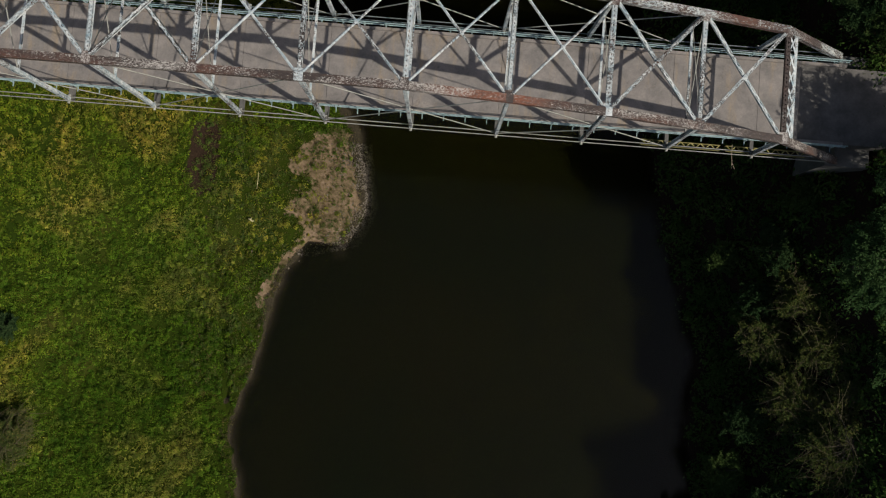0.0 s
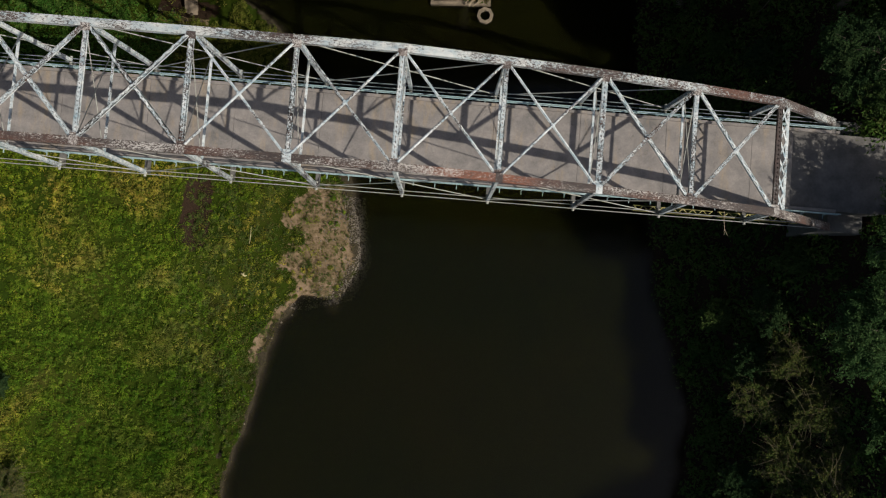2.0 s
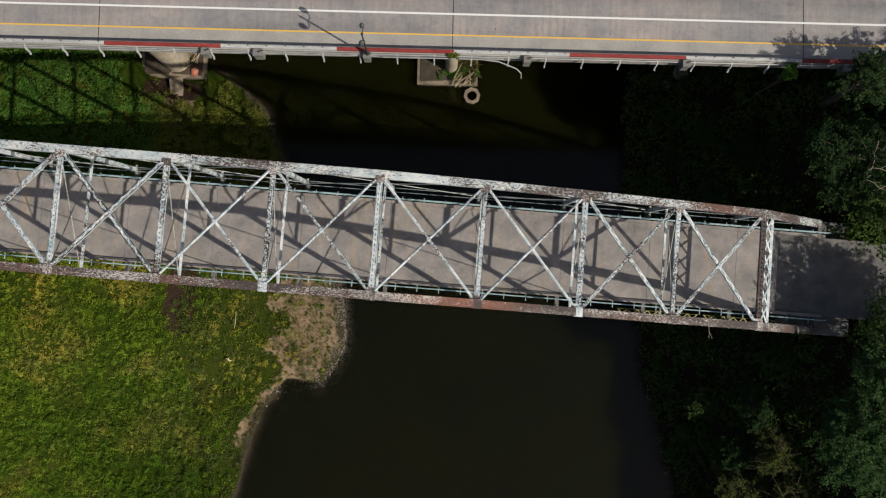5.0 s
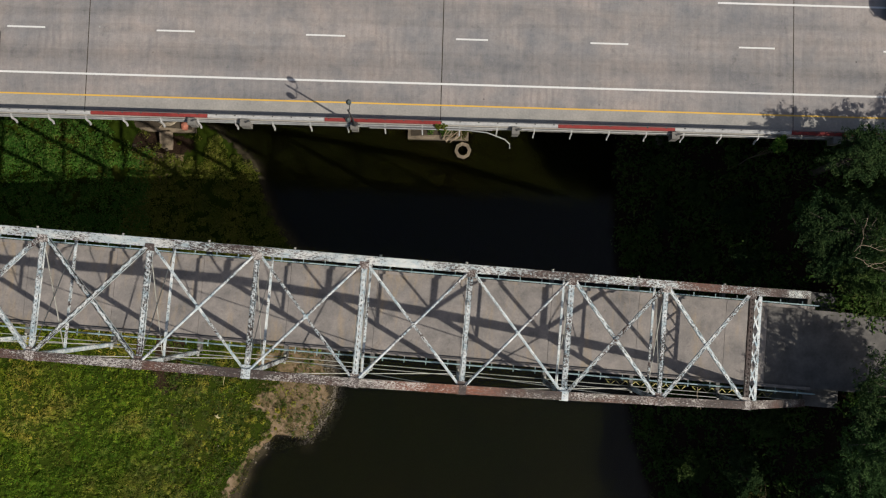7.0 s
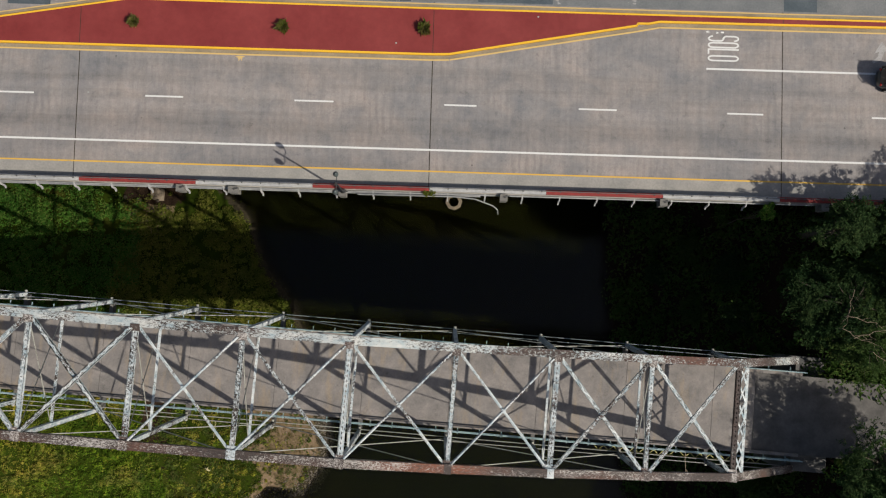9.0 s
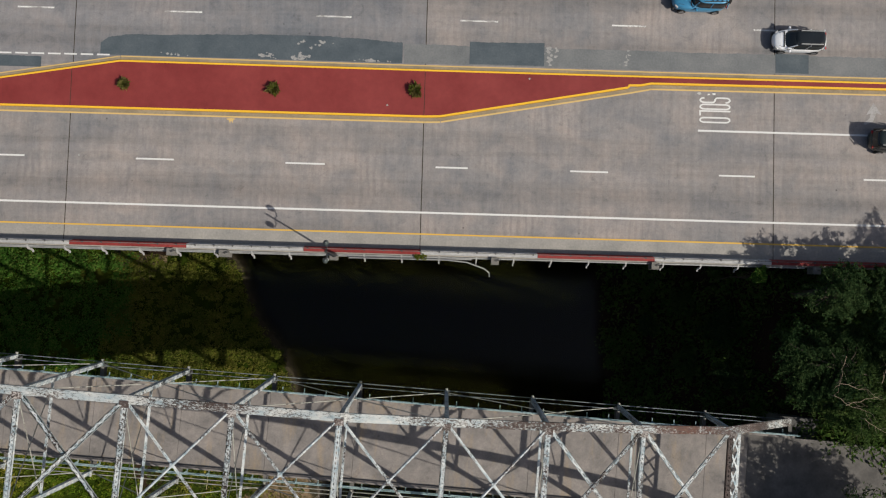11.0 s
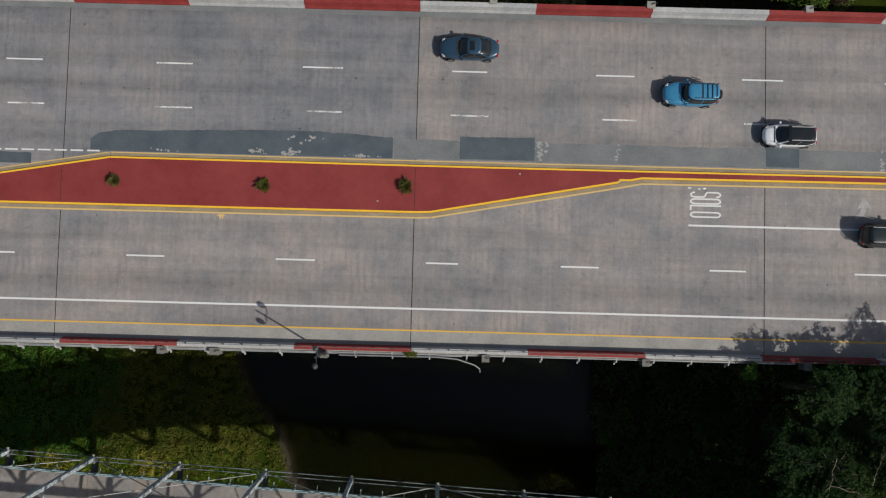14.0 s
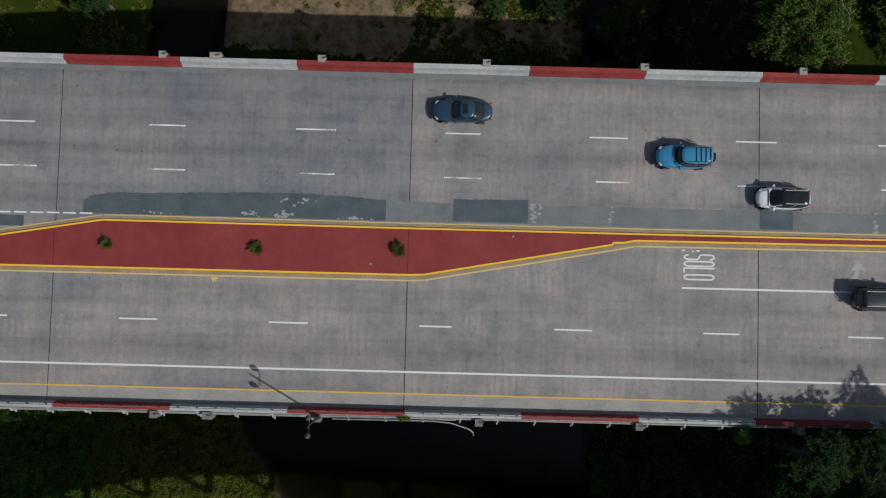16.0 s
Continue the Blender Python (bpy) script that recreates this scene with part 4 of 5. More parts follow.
for i in range(-4, 8):
    ha, hb = lean(i, ZT[i]) - 0.32, lean(i + 1, ZT[i + 1]) - 0.32
    za, zb = ZT[i] - 0.12, ZT[i + 1] - 0.12
    for s in (-1, 1):
        a, b = (XN[i] + 0.25, cy(za) - s * ha, za + 0.06 * s), (XN[i + 1] - 0.25, cy(zb) + s * hb, zb + 0.06 * s)
        laced = i <= 1 or i >= 6
        g = Geo().laced(a, b, 0.29, 0.16, (0, 0, 1), 0.10, 1.3, 0.105) if i <= 1 else Geo().laced(a, b, 0.25, 0.16, (0, 0, 1), 0.08, 2.2, 0.085) if laced else Geo().beam(a, b, 0.17, 0.05).beam(a, b, 0.05, 0.18)
        part("lateral_brace", g, M_STEEL, truss, "diagonal top lateral brace")
    part("brace_plate", Geo().box((XN[i] + XN[i + 1]) / 2 - 0.14, (XN[i] + XN[i + 1]) / 2 + 0.14, cy(za) - 0.14, cy(za) + 0.14, (za + zb) / 2 + 0.1, (za + zb) / 2 + 0.125), M_STEEL, truss)
for i, d in ((8, 1), (-4, -1)):
    h = lean(i, ZT[i]) - 0.28
    x, oy = XN[i], cy(ZT[i])
    g = Geo().beam((x + d * 0.85, oy - h, ZT[i] - 0.75), (x + d * 0.85, oy + h, ZT[i] - 0.75), 0.2, 0.14)
    n = 6
    for k in range(n):
        y0, y1 = oy - h + 2 * h * k / n, oy - h + 2 * h * (k + 1) / n
        g.beam((x + d * 0.12, y0, ZT[i] - 0.2), (x + d * 0.82, y1, ZT[i] - 0.72), 0.11, 0.07).beam((x + d * 0.12, y1, ZT[i] - 0.2), (x + d * 0.82, y0, ZT[i] - 0.745), 0.11, 0.07)
    part("portal_lattice", g, M_STEEL, truss, "lattice portal frame")
DECK_END = 24.1
for i in range(-5, 10):
    x = XN[i]
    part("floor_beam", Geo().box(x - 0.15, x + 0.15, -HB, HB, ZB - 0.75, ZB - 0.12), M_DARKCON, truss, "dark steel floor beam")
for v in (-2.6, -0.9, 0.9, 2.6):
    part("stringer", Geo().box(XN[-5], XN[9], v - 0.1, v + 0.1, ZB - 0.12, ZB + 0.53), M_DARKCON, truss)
for i in range(-5, 9):
    a, b = XN[i], XN[i + 1]
    part("deck_panel", Geo().box(a + 0.012, b - 0.012 if i < 8 else DECK_END - 0.01, -3.1, 3.22, ZB + 0.53, ZB + 0.75), M_DECK, truss, "stained concrete deck panel")
    for s in (-1, 1):
        part("deck_kerb", Geo().box(a + 0.012, b - 0.012, (3.24 if s > 0 else -3.1) - 0.12, (3.24 if s > 0 else -3.1) + 0.12, ZB + 0.49, ZB + 0.97), M_DECK, truss)
        for o, zz in ((0.34, ZB + 1.8), (0.34, ZB + 1.35)):
            part("rail", Geo().tube([(a, s * (3.1 + o), zz), (b, s * (3.1 + o), zz)], 0.045, 6), M_RAILBLUE, truss, "pale blue pipe rail")
        for k in range(4):
            xx = a + (k + 0.5) * PANEL / 4
            part("rail_post", Geo().box(xx - 0.04, xx + 0.04, s * 3.44 - 0.04, s * 3.44 + 0.04, ZB + 0.53, ZB + 1.83).box(xx - 0.03, xx + 0.03, min(s * 3.1, s * 3.75), max(s * 3.1, s * 3.75), ZB + 0.52, ZB + 0.6), M_RAILBLUE, truss)
for a, b in ((6, 7), (7, 8)):
    part("lattice_girder", Geo().laced((XN[a] + 4.9, -HB + 0.35, ZB - 0.3), (XN[b] + 4.4, -HB + 0.35, ZB - 0.3), 0.5, 0.3, (0, 0, 1), 0.06, 0.8, 0.06), M_YSTEEL, truss, "lichen-yellow lattice girder under the deck")
# tree shade at the east end is put into this abutment's dark colour
solid("bridge_abutment", Geo().box(XN[9] - 0.6, XN[9] + 3.0, -4.6, 4.6, 6, ZB - 0.8), M_DARKCON, TM, "weathered concrete abutment under the truss end, darkened as in tree shade", "abutment", "truss abutments", kind="structure")
solid("bridge_abutment", Geo().box(XN[-5] - 3.5, XN[-5] + 0.6, -5.2, 5.2, 6, ZB - 0.8), M_CONC, TM, "weathered concrete abutment under the truss end", "abutment", "truss abutments", kind="structure")
# darker slab surface from the deck end to the tan road
solid("approach_road", Geo().box(DECK_END + 0.01, XN[9], -2.97, 3.11, ZB + 0.53, ZB + 0.745).box(XN[9], XN[9] + 3.6, -3.1, 3.1, ZB - 0.8, ZB + 0.74).box(XN[9] + 3.61, XN[9] + 8.0, -3.0, 3.0, ZB - 0.5, ZB + 0.72), M_APPROACH, TM, "dark grey approach slab under trees", "road", kind="structure")
solid("approach_road", Geo().box(XN[9] + 8.01, XN[9] + 60, -3.0, 3.0, ZB - 0.5, ZB + 0.72), M_PATH, TM, "dusty tan approach road beyond the bridge", "road", kind="structure")
solid("approach_road", Geo().box(XN[-5] - 60, XN[-5], -3.1, 3.1, ZB - 0.8, ZB + 0.73), M_PATH, TM, "dusty concrete approach road", "road", kind="structure")

# ---- highway edge: rail, brackets, pedestals, lamp ----
rail_s = thing("parapet_rail", HM, "grey pipe rail on short posts along the parapet top", "railing", kind="structure")
part("rail_pipe", Geo().box(-60, 60, -3.155, -3.11, 0.90, 0.95), M_DARKCON, rail_s, "dark thin steel rail")
_post = Geo().box(-0.03, 0.03, -3.16, -3.10, 0.72, 0.9).box(-0.05, 0.05, -3.2, -3.06, 0.70, 0.735).mesh("rail_post", M_BLACK)
for k in range(-40, 41):
    part("rail_post", _post, None, rail_s).location = (1.46 * k, 0, 0)
part("outer_face", Geo().box(-90, 90, -3.45, -3.365, -0.75, 0.52), M_CONC, rail_s, "bare grey concrete outer face")


def pipe_bracket(u):
    g = Geo()
    path = [(-3.4, 0.42), (-3.62, 0.40), (-3.74, 0.20), (-3.78, -0.25), (-3.86, -0.55), (-3.98, -0.62)]
    for (va, za), (vb, zb) in zip(path, path[1:]):
        g.beam((0, va, za), (0, vb, zb), 0.13, 0.10, (1, 0, 0))
    ob = solid("pipe_bracket", g, M_BAR_WHITE, HM @ Matrix.Translation((u, 0, 0)), "white hooked steel bracket on the parapet face", "bracket", "pipe brackets")
    return ob


_first = pipe_bracket(-33.6)
for k in range(1, 21):
    copy_thing(_first, HM @ Matrix.Translation((-33.6 + 2.92 * k, 0, 0)))
for v, z in ((-3.53, 0.42), (-3.62, 0.28)):
    solid("service_pipe", Geo().tube([(-60, v, z), (4.0 if z < 0.4 else 30, v, z)], 0.06, 8), M_GALV, HM, "grey service pipe along the parapet", "pipe", "service pipes")
solid("loose_pipe", Geo().tube([(-5.6, -3.75, 0.46), (2.0, -3.72, 0.46), (3.6, -3.85, 0.36), (5.0, -4.3, 0.1), (5.4, -4.6, -0.1), (5.45, -4.9, -0.5)], 0.05, 8), M_GALV, HM, "bent loose grey pipe hanging from the parapet", "pipe")


def pedestal(u, v, w, top=0.95):
    p = thing("lamp_pedestal", HM @ Matrix.Translation((u, v, 0)), "weathered concrete lamp pedestal outside the parapet", "pedestal", "lamp pedestals")
    mat_ = M_CONC if v > 0 else M_PEDESTAL
    part("block", Geo().box(-w / 2, w / 2, -0.25, 0.25, -0.4, top - 0.08), mat_, p)
    part("cap", Geo().box(-w / 2 - 0.03, w / 2 + 0.03, -0.28, 0.28, top - 0.08, top), mat_, p)
    part("conduit", Geo().tube([(0.05, 0.0, top), (0.05, 0.0, top + 0.12), (0.45, 0.12, top + 0.16)], 0.03, 6), M_BLACK, p, "short black conduit")
    return p


for u, w in ((-19.4, 0.62), (-15.25, 0.85), (-6.75, 0.62), (5.8, 0.62), (18.25, 0.62), (30.8, 0.62)):
    pedestal(u, -3.72, 0.85 * w, 0.82)
for u, w in ((-19.9, 0.5), (-15.7, 0.85), (-7.3, 0.55), (5.75, 0.55), (18.25, 0.6), (30.8, 0.55)):
    pedestal(u, 24.5, w)


def ornate_lamp(u, v):
    l = thing("street_lamp", HM @ Matrix.Translation((u, v, 0.95)), "dark twin-armed street lamp with two globes", "street lamp")
    part("base", Geo().tube([(0, 0, 0), (0, 0, 0.25), (0, 0, 0.6)], [0.2, 0.17, 0.09], 12), M_BLACK, l)
    part("pole", Geo().tube([(0, 0, 0.5), (0, 0, 4.95)], [0.075, 0.055], 10), M_BLACK, l)
    part("finial", Geo().tube([(0, 0, 4.93), (0, 0, 5.1), (0, 0, 5.3)], [0.08, 0.05, 0.01], 8), M_BLACK, l)
    for s in (-1, 1):
        part("arm", Geo().tube([(0, 0, 4.35), (0, s * 0.3, 4.2), (0, s * 0.58, 4.28), (0, s * 0.64, 4.44)], 0.035, 8), M_BLACK, l)
        part("globe", Geo().tube([(0, s * 0.64, z) for z in (4.42, 4.47, 4.62, 4.80, 4.98, 5.08, 5.14)], [0.05, 0.12, 0.18, 0.21, 0.17, 0.08, 0.02], 14), M_GLOBE, l, "dusty dark acorn globe", True)
        part("collar", Geo().tube([(0, s * 0.64, 4.36), (0, s * 0.64, 4.45)], [0.05, 0.11], 10), M_BLACK, l)
    return l


ornate_lamp(-6.68, -3.6)

# ---- leaves, grass, trees ----


def blades(name, base_pts, n_each, lo, hi, width, spread, mat_, rng, flat=0.35, tall=None):
    """Many narrow pointed leaves that rise from the given feet and lean outwards."""
    pts = np.repeat(base_pts, n_each, axis=0)
    n = len(pts)
    ang = rng.uniform(0, 2 * np.pi, n)
    L = rng.uniform(lo, hi, n) * np.repeat(tall, n_each) if tall is not None else rng.uniform(lo, hi, n)
    tilt = rng.uniform(flat, 1.25, n)
    foot = pts + np.stack([rng.normal(0, spread, n), rng.normal(0, spread, n), np.zeros(n)], 1)
    d = np.stack([np.cos(ang) * np.sin(tilt), np.sin(ang) * np.sin(tilt), np.cos(tilt)], 1)
    side = np.stack([-np.sin(ang), np.cos(ang), np.zeros(n)], 1) * (width * rng.uniform(0.6, 1.3, n))[:, None]
    mid = foot + d * (L * 0.55)[:, None] + np.array([0, 0, 0.04])
    tip = foot + d * L[:, None] - np.array([0, 0, 1]) * (0.18 * L * np.sin(tilt))[:, None]
    verts = np.stack([foot - 0.3 * side, foot + 0.3 * side, mid + side, tip, mid - side], 1).reshape(-1, 3)
    k = np.arange(n)[:, None] * 5
    me_ = bpy.data.meshes.new(name)
    me_.from_pydata(verts.tolist(), [], (k + np.array([0, 1, 2, 3, 4])).tolist())
    me_.materials.append(mat_)
    return me_


rng = np.random.default_rng(7)


def scatter(n, x0, x1, y0, y1, keep):
    x, y = rng.uniform(x0, x1, n), rng.uniform(y0, y1, n)
    xs = np.interp(y, WEST_Y, WEST_X)
    m = keep(x, y, xs - x, rng.uniform(0, 1, n))
    x, y = x[m], y[m]
    z, _, _ = bank(x, y, 0.35 * fbm(x, y, 0.45))
    ok = z > 0.06
    return np.stack([x, y, z], 1)[ok]


def meadow(x, y, d, r):
    sandy = (x > -14.6 + 1.6 * fbm(x, y, 0.35, 8.0)) & (y > -4) & (y < 13)
    ditch = np.exp(-(((x + 22.6 + 0.5 * fbm(x, y, 0.5, 3.0)) / 1.35) ** 4 + ((y - 9.4) / 3.7) ** 4)) > 0.5
    ditch |= np.abs(x + np.interp(y, [-15, -5.7, 2.6, 6], [18.6, 20.0, 21.5, 22.6]) + 0.35 * fbm(x, y, 0.4, 17.0)) < np.where((y > -15) & (y < 7), 0.2 + 0.5 * fbm(x, y, 0.6, 19.0), 0)
    strip_side = x > -np.interp(y, [-15, -5.7, 2.6, 6], [18.6, 20.0, 21.5, 22.6])
    bare = strip_side & (fbm(x, y, 0.38, 12.0) > 0.06)
    lush = fbm(x, y, 0.5, 15.0) > 0.22
    some = np.where(sandy, np.where(lush, 0.42, 0.10), np.where(bare, 0.3, np.clip(d / 2.5, 0.3, 1)))
    tongue = (y > -7) & (y < 3)
    some = some * np.where(tongue, np.clip((d - 1.0 + 1.1 * fbm(x, y, 0.7, 23.0)) / 2.2, 0, 1), 1) * np.where(strip_side, 0.62, 1)
    return (d > np.where(y < 3, 0.3, 1.0)) & (r < some) & ~(ditch & (r > 0.04))


meadow_feet = scatter(78000, -49, -6, -32, 17.5, meadow)
clumpy = np.clip(0.85 + 1.5 * fbm(meadow_feet[:, 0], meadow_feet[:, 1], 0.9, 2.0) + 0.5 * fbm(meadow_feet[:, 0], meadow_feet[:, 1], 0.25, 4.0), 0.35, 1.9)
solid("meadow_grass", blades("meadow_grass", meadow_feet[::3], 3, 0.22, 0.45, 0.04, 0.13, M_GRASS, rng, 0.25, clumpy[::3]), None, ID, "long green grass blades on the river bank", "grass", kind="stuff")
solid("dry_grass", blades("dry_grass", scatter(9000, -22.5, -5, -20, 15, lambda x, y, d, r: (d > 0.25) & (r < np.where(x > -13.5, 0.42, 0.3))), 5, 0.10, 0.26, 0.03, 0.2, M_DRY, rng), None, ID, "sparse dry grass tufts on sand", "grass", kind="stuff")
def leaf_cloud(name, centres, radii, per, size, mat_, r, spray=False, jit=0.65, leaf_w=0.42, dome=None):
    """Leaves in loose clumps; each leaf a small bent diamond."""
    c = np.repeat(np.asarray(centres), per, axis=0)
    rad = np.repeat(np.asarray(radii), per)
    n = len(c)
    off = r.normal(0, 1, (n, 3))
    off *= (rad * r.uniform(0.25, 1.0, n) ** 0.5 / np.maximum(np.linalg.norm(off, axis=1), 1e-6))[:, None]
    if spray:
        n_c = len(centres)
        a_ = r.uniform(0, 2 * np.pi, n_c)
        way = np.repeat(np.stack([np.cos(a_), np.sin(a_), r.normal(0, 0.25, n_c)], 1), per, axis=0)
        along = r.uniform(-1, 1, n)
        off = 0.42 * off + way * (along * rad * 1.5)[:, None]
        off[:, 2] -= 0.45 * rad * along ** 2
    off[:, 2] *= 0.7
    p = c + off
    nrm = r.normal(0, jit, (n, 3)) + np.array([0, 0, 1.0]) + (1.0 - jit if dome is None else dome) * off / np.maximum(rad, 0.1)[:, None]
    nrm /= np.linalg.norm(nrm, axis=1)[:, None]
    a = np.cross(nrm, r.normal(0, 1, (n, 3)))
    a /= np.linalg.norm(a, axis=1)[:, None]
    b = np.cross(nrm, a)
    s = (size * r.uniform(0.6, 1.35, n))[:, None]
    v = np.stack([p - a * s, p + b * s * leaf_w + nrm * s * 0.12, p + a * s - nrm * s * 0.15, p - b * s * leaf_w + nrm * s * 0.12], 1).reshape(-1, 3)
    k = np.arange(n)[:, None] * 4
    me_ = bpy.data.meshes.new(name)
    me_.from_pydata(v.tolist(), [], np.concatenate([k + np.array([0, 1, 2]), k + np.array([0, 2, 3])]).tolist())
    me_.materials.append(mat_)
    return me_


def weed_bed(name, n, x0, x1, y0, y1, keep, lo, hi, per, leaf, mat_, label, lift=0.25, jit=0.65, dome=1.3):
    feet = scatter(n, x0, x1, y0, y1, keep)
    rad = rng.uniform(lo, hi, len(feet)) * np.clip(1 + 0.8 * fbm(feet[:, 0], feet[:, 1], 0.35, 6.0), 0.5, 1.6)
    feet[:, 2] += lift * rad + 0.22 * fbm(feet[:, 0], feet[:, 1], 1.1, 61.0)
    return solid(name, leaf_cloud(name, feet, rad, per, leaf, mat_, rng, False, jit, 0.42, dome), None, ID, label, "weeds", kind="stuff")


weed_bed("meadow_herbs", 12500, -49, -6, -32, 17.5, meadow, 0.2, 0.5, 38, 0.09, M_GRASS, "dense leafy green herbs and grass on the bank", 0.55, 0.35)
weed_bed("bank_weeds", 2200, -52, -23, 16.5, 34, lambda x, y, d, r: (x < -27 + 2.5 * fbm(x, y, 0.3, 21.0)) & (r < np.where((x > -31) & (y > 29), 0.1, 1.0)), 0.35, 0.8, 60, 0.12, M_WEED, "broad-leaved green weeds on the bank")
weed_bed("olive_weeds", 3500, -30, -8, 16.5, 32, lambda x, y, d, r: (d > 0.4) & (x > -28.5) & (fbm(x, y, 0.45, 31.0) < 0.32) & (r < np.where((x < -21.5) & (y > 29), 0.05, 0.95)), 0.25, 0.6, 46, 0.10, M_OLIVE, "yellowish olive weeds on sandy ground by the pier")
weed_bed("far_bank_weeds", 1300, -50, 30, 62, 80, lambda x, y, d, r: (r < np.where((x > -22) & (x < -3), np.where((x > -15) & (x < -9), 0.45, 0.03), 0.95)) & (d > -60), 0.35, 0.9, 55, 0.13, M_OLIVE, "tangled weeds beyond the highway bridge")
weed_bed("strip_weeds", 620, -23.5, -15, -14, 14, lambda x, y, d, r: (d > 1.0), 0.2, 0.5, 44, 0.09, M_STRIP, "low leafy weeds near the water")
weed_bed("sand_tufts", 900, -14.5, -6.5, -3, 14, lambda x, y, d, r: (d > 0.6) & (fbm(x, y, 0.5, 44.0) > -0.1), 0.10, 0.24, 22, 0.07, M_STRIP, "dark green tufts dotted over the sand", 0.3)
weed_bed("shore_weeds", 1500, -20, -12, -30, 1, lambda x, y, d, r: (d > -0.5 + 0.5 * fbm(x, y, 0.6, 71.0)) & (d < 1.2) & (r < np.where(y > -5, 0.35, 0.9)), 0.12, 0.34, 30, 0.08, M_SHORE, "brownish low weeds along the water's edge", 0.3)
weed_bed("bank_undergrowth", 2600, 19, 44, -28, 36, lambda x, y, d, r: x > np.interp(y, EAST_Y, EAST_X) - 0.8, 0.6, 1.5, 46, 0.2, M_LEAF_D, "dark tangled undergrowth on the shaded bank", 0.5)


def tree(m, seed, tall, spread, leaf, mat_, label, name="tree", clumps=60, per=120, category="tree", bare=0, low=0.35, squash=0.75, vines=0, thick=1.0):
    r = np.random.default_rng(seed)
    t = thing(name, m, label, category)
    g = Geo()
    base_h = tall * low
    trunk = [(0, 0, -0.6), (0.1, 0.05, base_h * 0.5), (0.0, 0.15, base_h), (0.15, 0.0, tall * 0.75)]
    tr = 0.028 * tall * thick
    g.tube(trunk, [tr * 1.3, tr, tr * 0.8, tr * 0.3], 9)
    cen, rad = [], []
    leaf, clumps, per = leaf * 0.74, int(clumps * 3.2), int(per * 0.62)
    for i in range(clumps):
        a, e = r.uniform(0, 2 * np.pi), np.arcsin(r.uniform(-0.35, 1.0))
        q = r.uniform(0.5, 1.0) * (0.82 + 0.5 * noise.noise(Vector((math.cos(a) * 1.3, math.sin(a) * 1.3, seed))))
        c = np.array([math.cos(a) * math.cos(e) * spread * q, math.sin(a) * math.cos(e) * spread * q, tall - spread * squash + math.sin(e) * spread * squash * q])
        cen.append(c)
        rad.append(spread * r.uniform(0.08, 0.22))
        if i % 5 == 0:
            p0 = Vector((0.05, 0.1, base_h + (tall * 0.7 - base_h) * r.uniform(0, 0.9)))
            p1 = Vector(c.tolist())
            md = p0.lerp(p1, 0.5) + Vector((0, 0, 0.12 * spread))
            g.tube([p0, md, p1], [tr * 0.4, tr * 0.22, tr * 0.07], 6)
    part("trunk", g, M_BARK, t, "brown barked trunk with spreading limbs")
    part("crown", leaf_cloud("crown", cen, rad, per, leaf, mat_, r, True, 0.65, 0.30), None, t)
    for k in range(bare):
        a = r.uniform(0, 2 * np.pi)
        p = Vector((math.cos(a) * spread * r.uniform(0.2, 0.6), math.sin(a) * spread * r.uniform(0.2, 0.6), tall - 0.05))
        d = Vector((math.cos(a + 2), math.sin(a + 2), 0.12)).normalized()
        o = d.cross(Vector((0, 0, 1)))
        pts = [p - Vector((0, 0, 0.7)), p]
        for q in range(6):
            pts.append(pts[-1] + d * r.uniform(0.25, 0.6) + o * r.normal(0, 0.11) + Vector((0, 0, r.normal(0.0, 0.05))))
        h = Geo().tube(pts, [0.022, 0.02, 0.018, 0.016, 0.013, 0.01, 0.008, 0.004], 5)
        for q in range(2, 8):
            w = o * (r.choice([-1, 1]) * r.uniform(0.1, 0.45)) + d * r.uniform(0.1, 0.5) + Vector((0, 0, r.uniform(0, 0.2)))
            h.tube([pts[q], pts[q] + w * 0.6, pts[q] + w + d * 0.15], [0.012, 0.009, 0.004], 4)
        part("bare_branch", h, M_DEAD, t, "bare bleached branch")
    if vines:
        h = Geo()
        for k in range(vines):
            c = Vector(cen[r.integers(len(cen))].tolist())
            a = r.uniform(0, 2 * np.pi)
            d, q = Vector((math.cos(a), math.sin(a), 0)), spread * r.uniform(0.25, 0.6)
            h.tube([c + Vector((0, 0, 0.1)), c + d * q * 0.5 + Vector((0, 0, 0.28)), c + d * q + Vector((0, 0, 0.05)), c + d * q * 1.3 - Vector((0, 0, 0.5 * q))], [0.016, 0.015, 0.012, 0.006], 3, False)
        part("vine_tangle", h, M_VINE, t, "tangle of thin brown hanging stems")
    return t


def ground_z(x, y):
    return float(bank(np.array([x]), np.array([y]), np.array([0.0]))[0][0])


def planted(x, y, top, seed, spread, leaf, mat_, label, turn=0, **kw):
    z, top = max(ground_z(x, y), 0.0), 1.44 * top
    return tree(pose(x, y, z, 0, 0, turn), seed, max(top - z, 1.2), spread, leaf, mat_, label, **kw)


SHRUB, DRYS = "low dark green shrub on the shaded river bank", "tangled dry shrub with brownish vines on the bank"
BROAD, BLUE = "broad-leaved tree with dense dark green crown on the river bank", "tall bluish-green tree with feathery crown on the bank"
planted(34.8, 24.6, 16.6, 11, 5.0, 0.16, M_LEAF_B, BLUE, bare=5, clumps=90, per=190)
planted(40.5, 27.5, 18.4, 12, 5.0, 0.16, M_LEAF_B, BLUE, bare=3, clumps=90, per=190)
planted(37.6, 30.9, 18.0, 13, 3.0, 0.16, M_LEAF_B, BLUE, clumps=50)
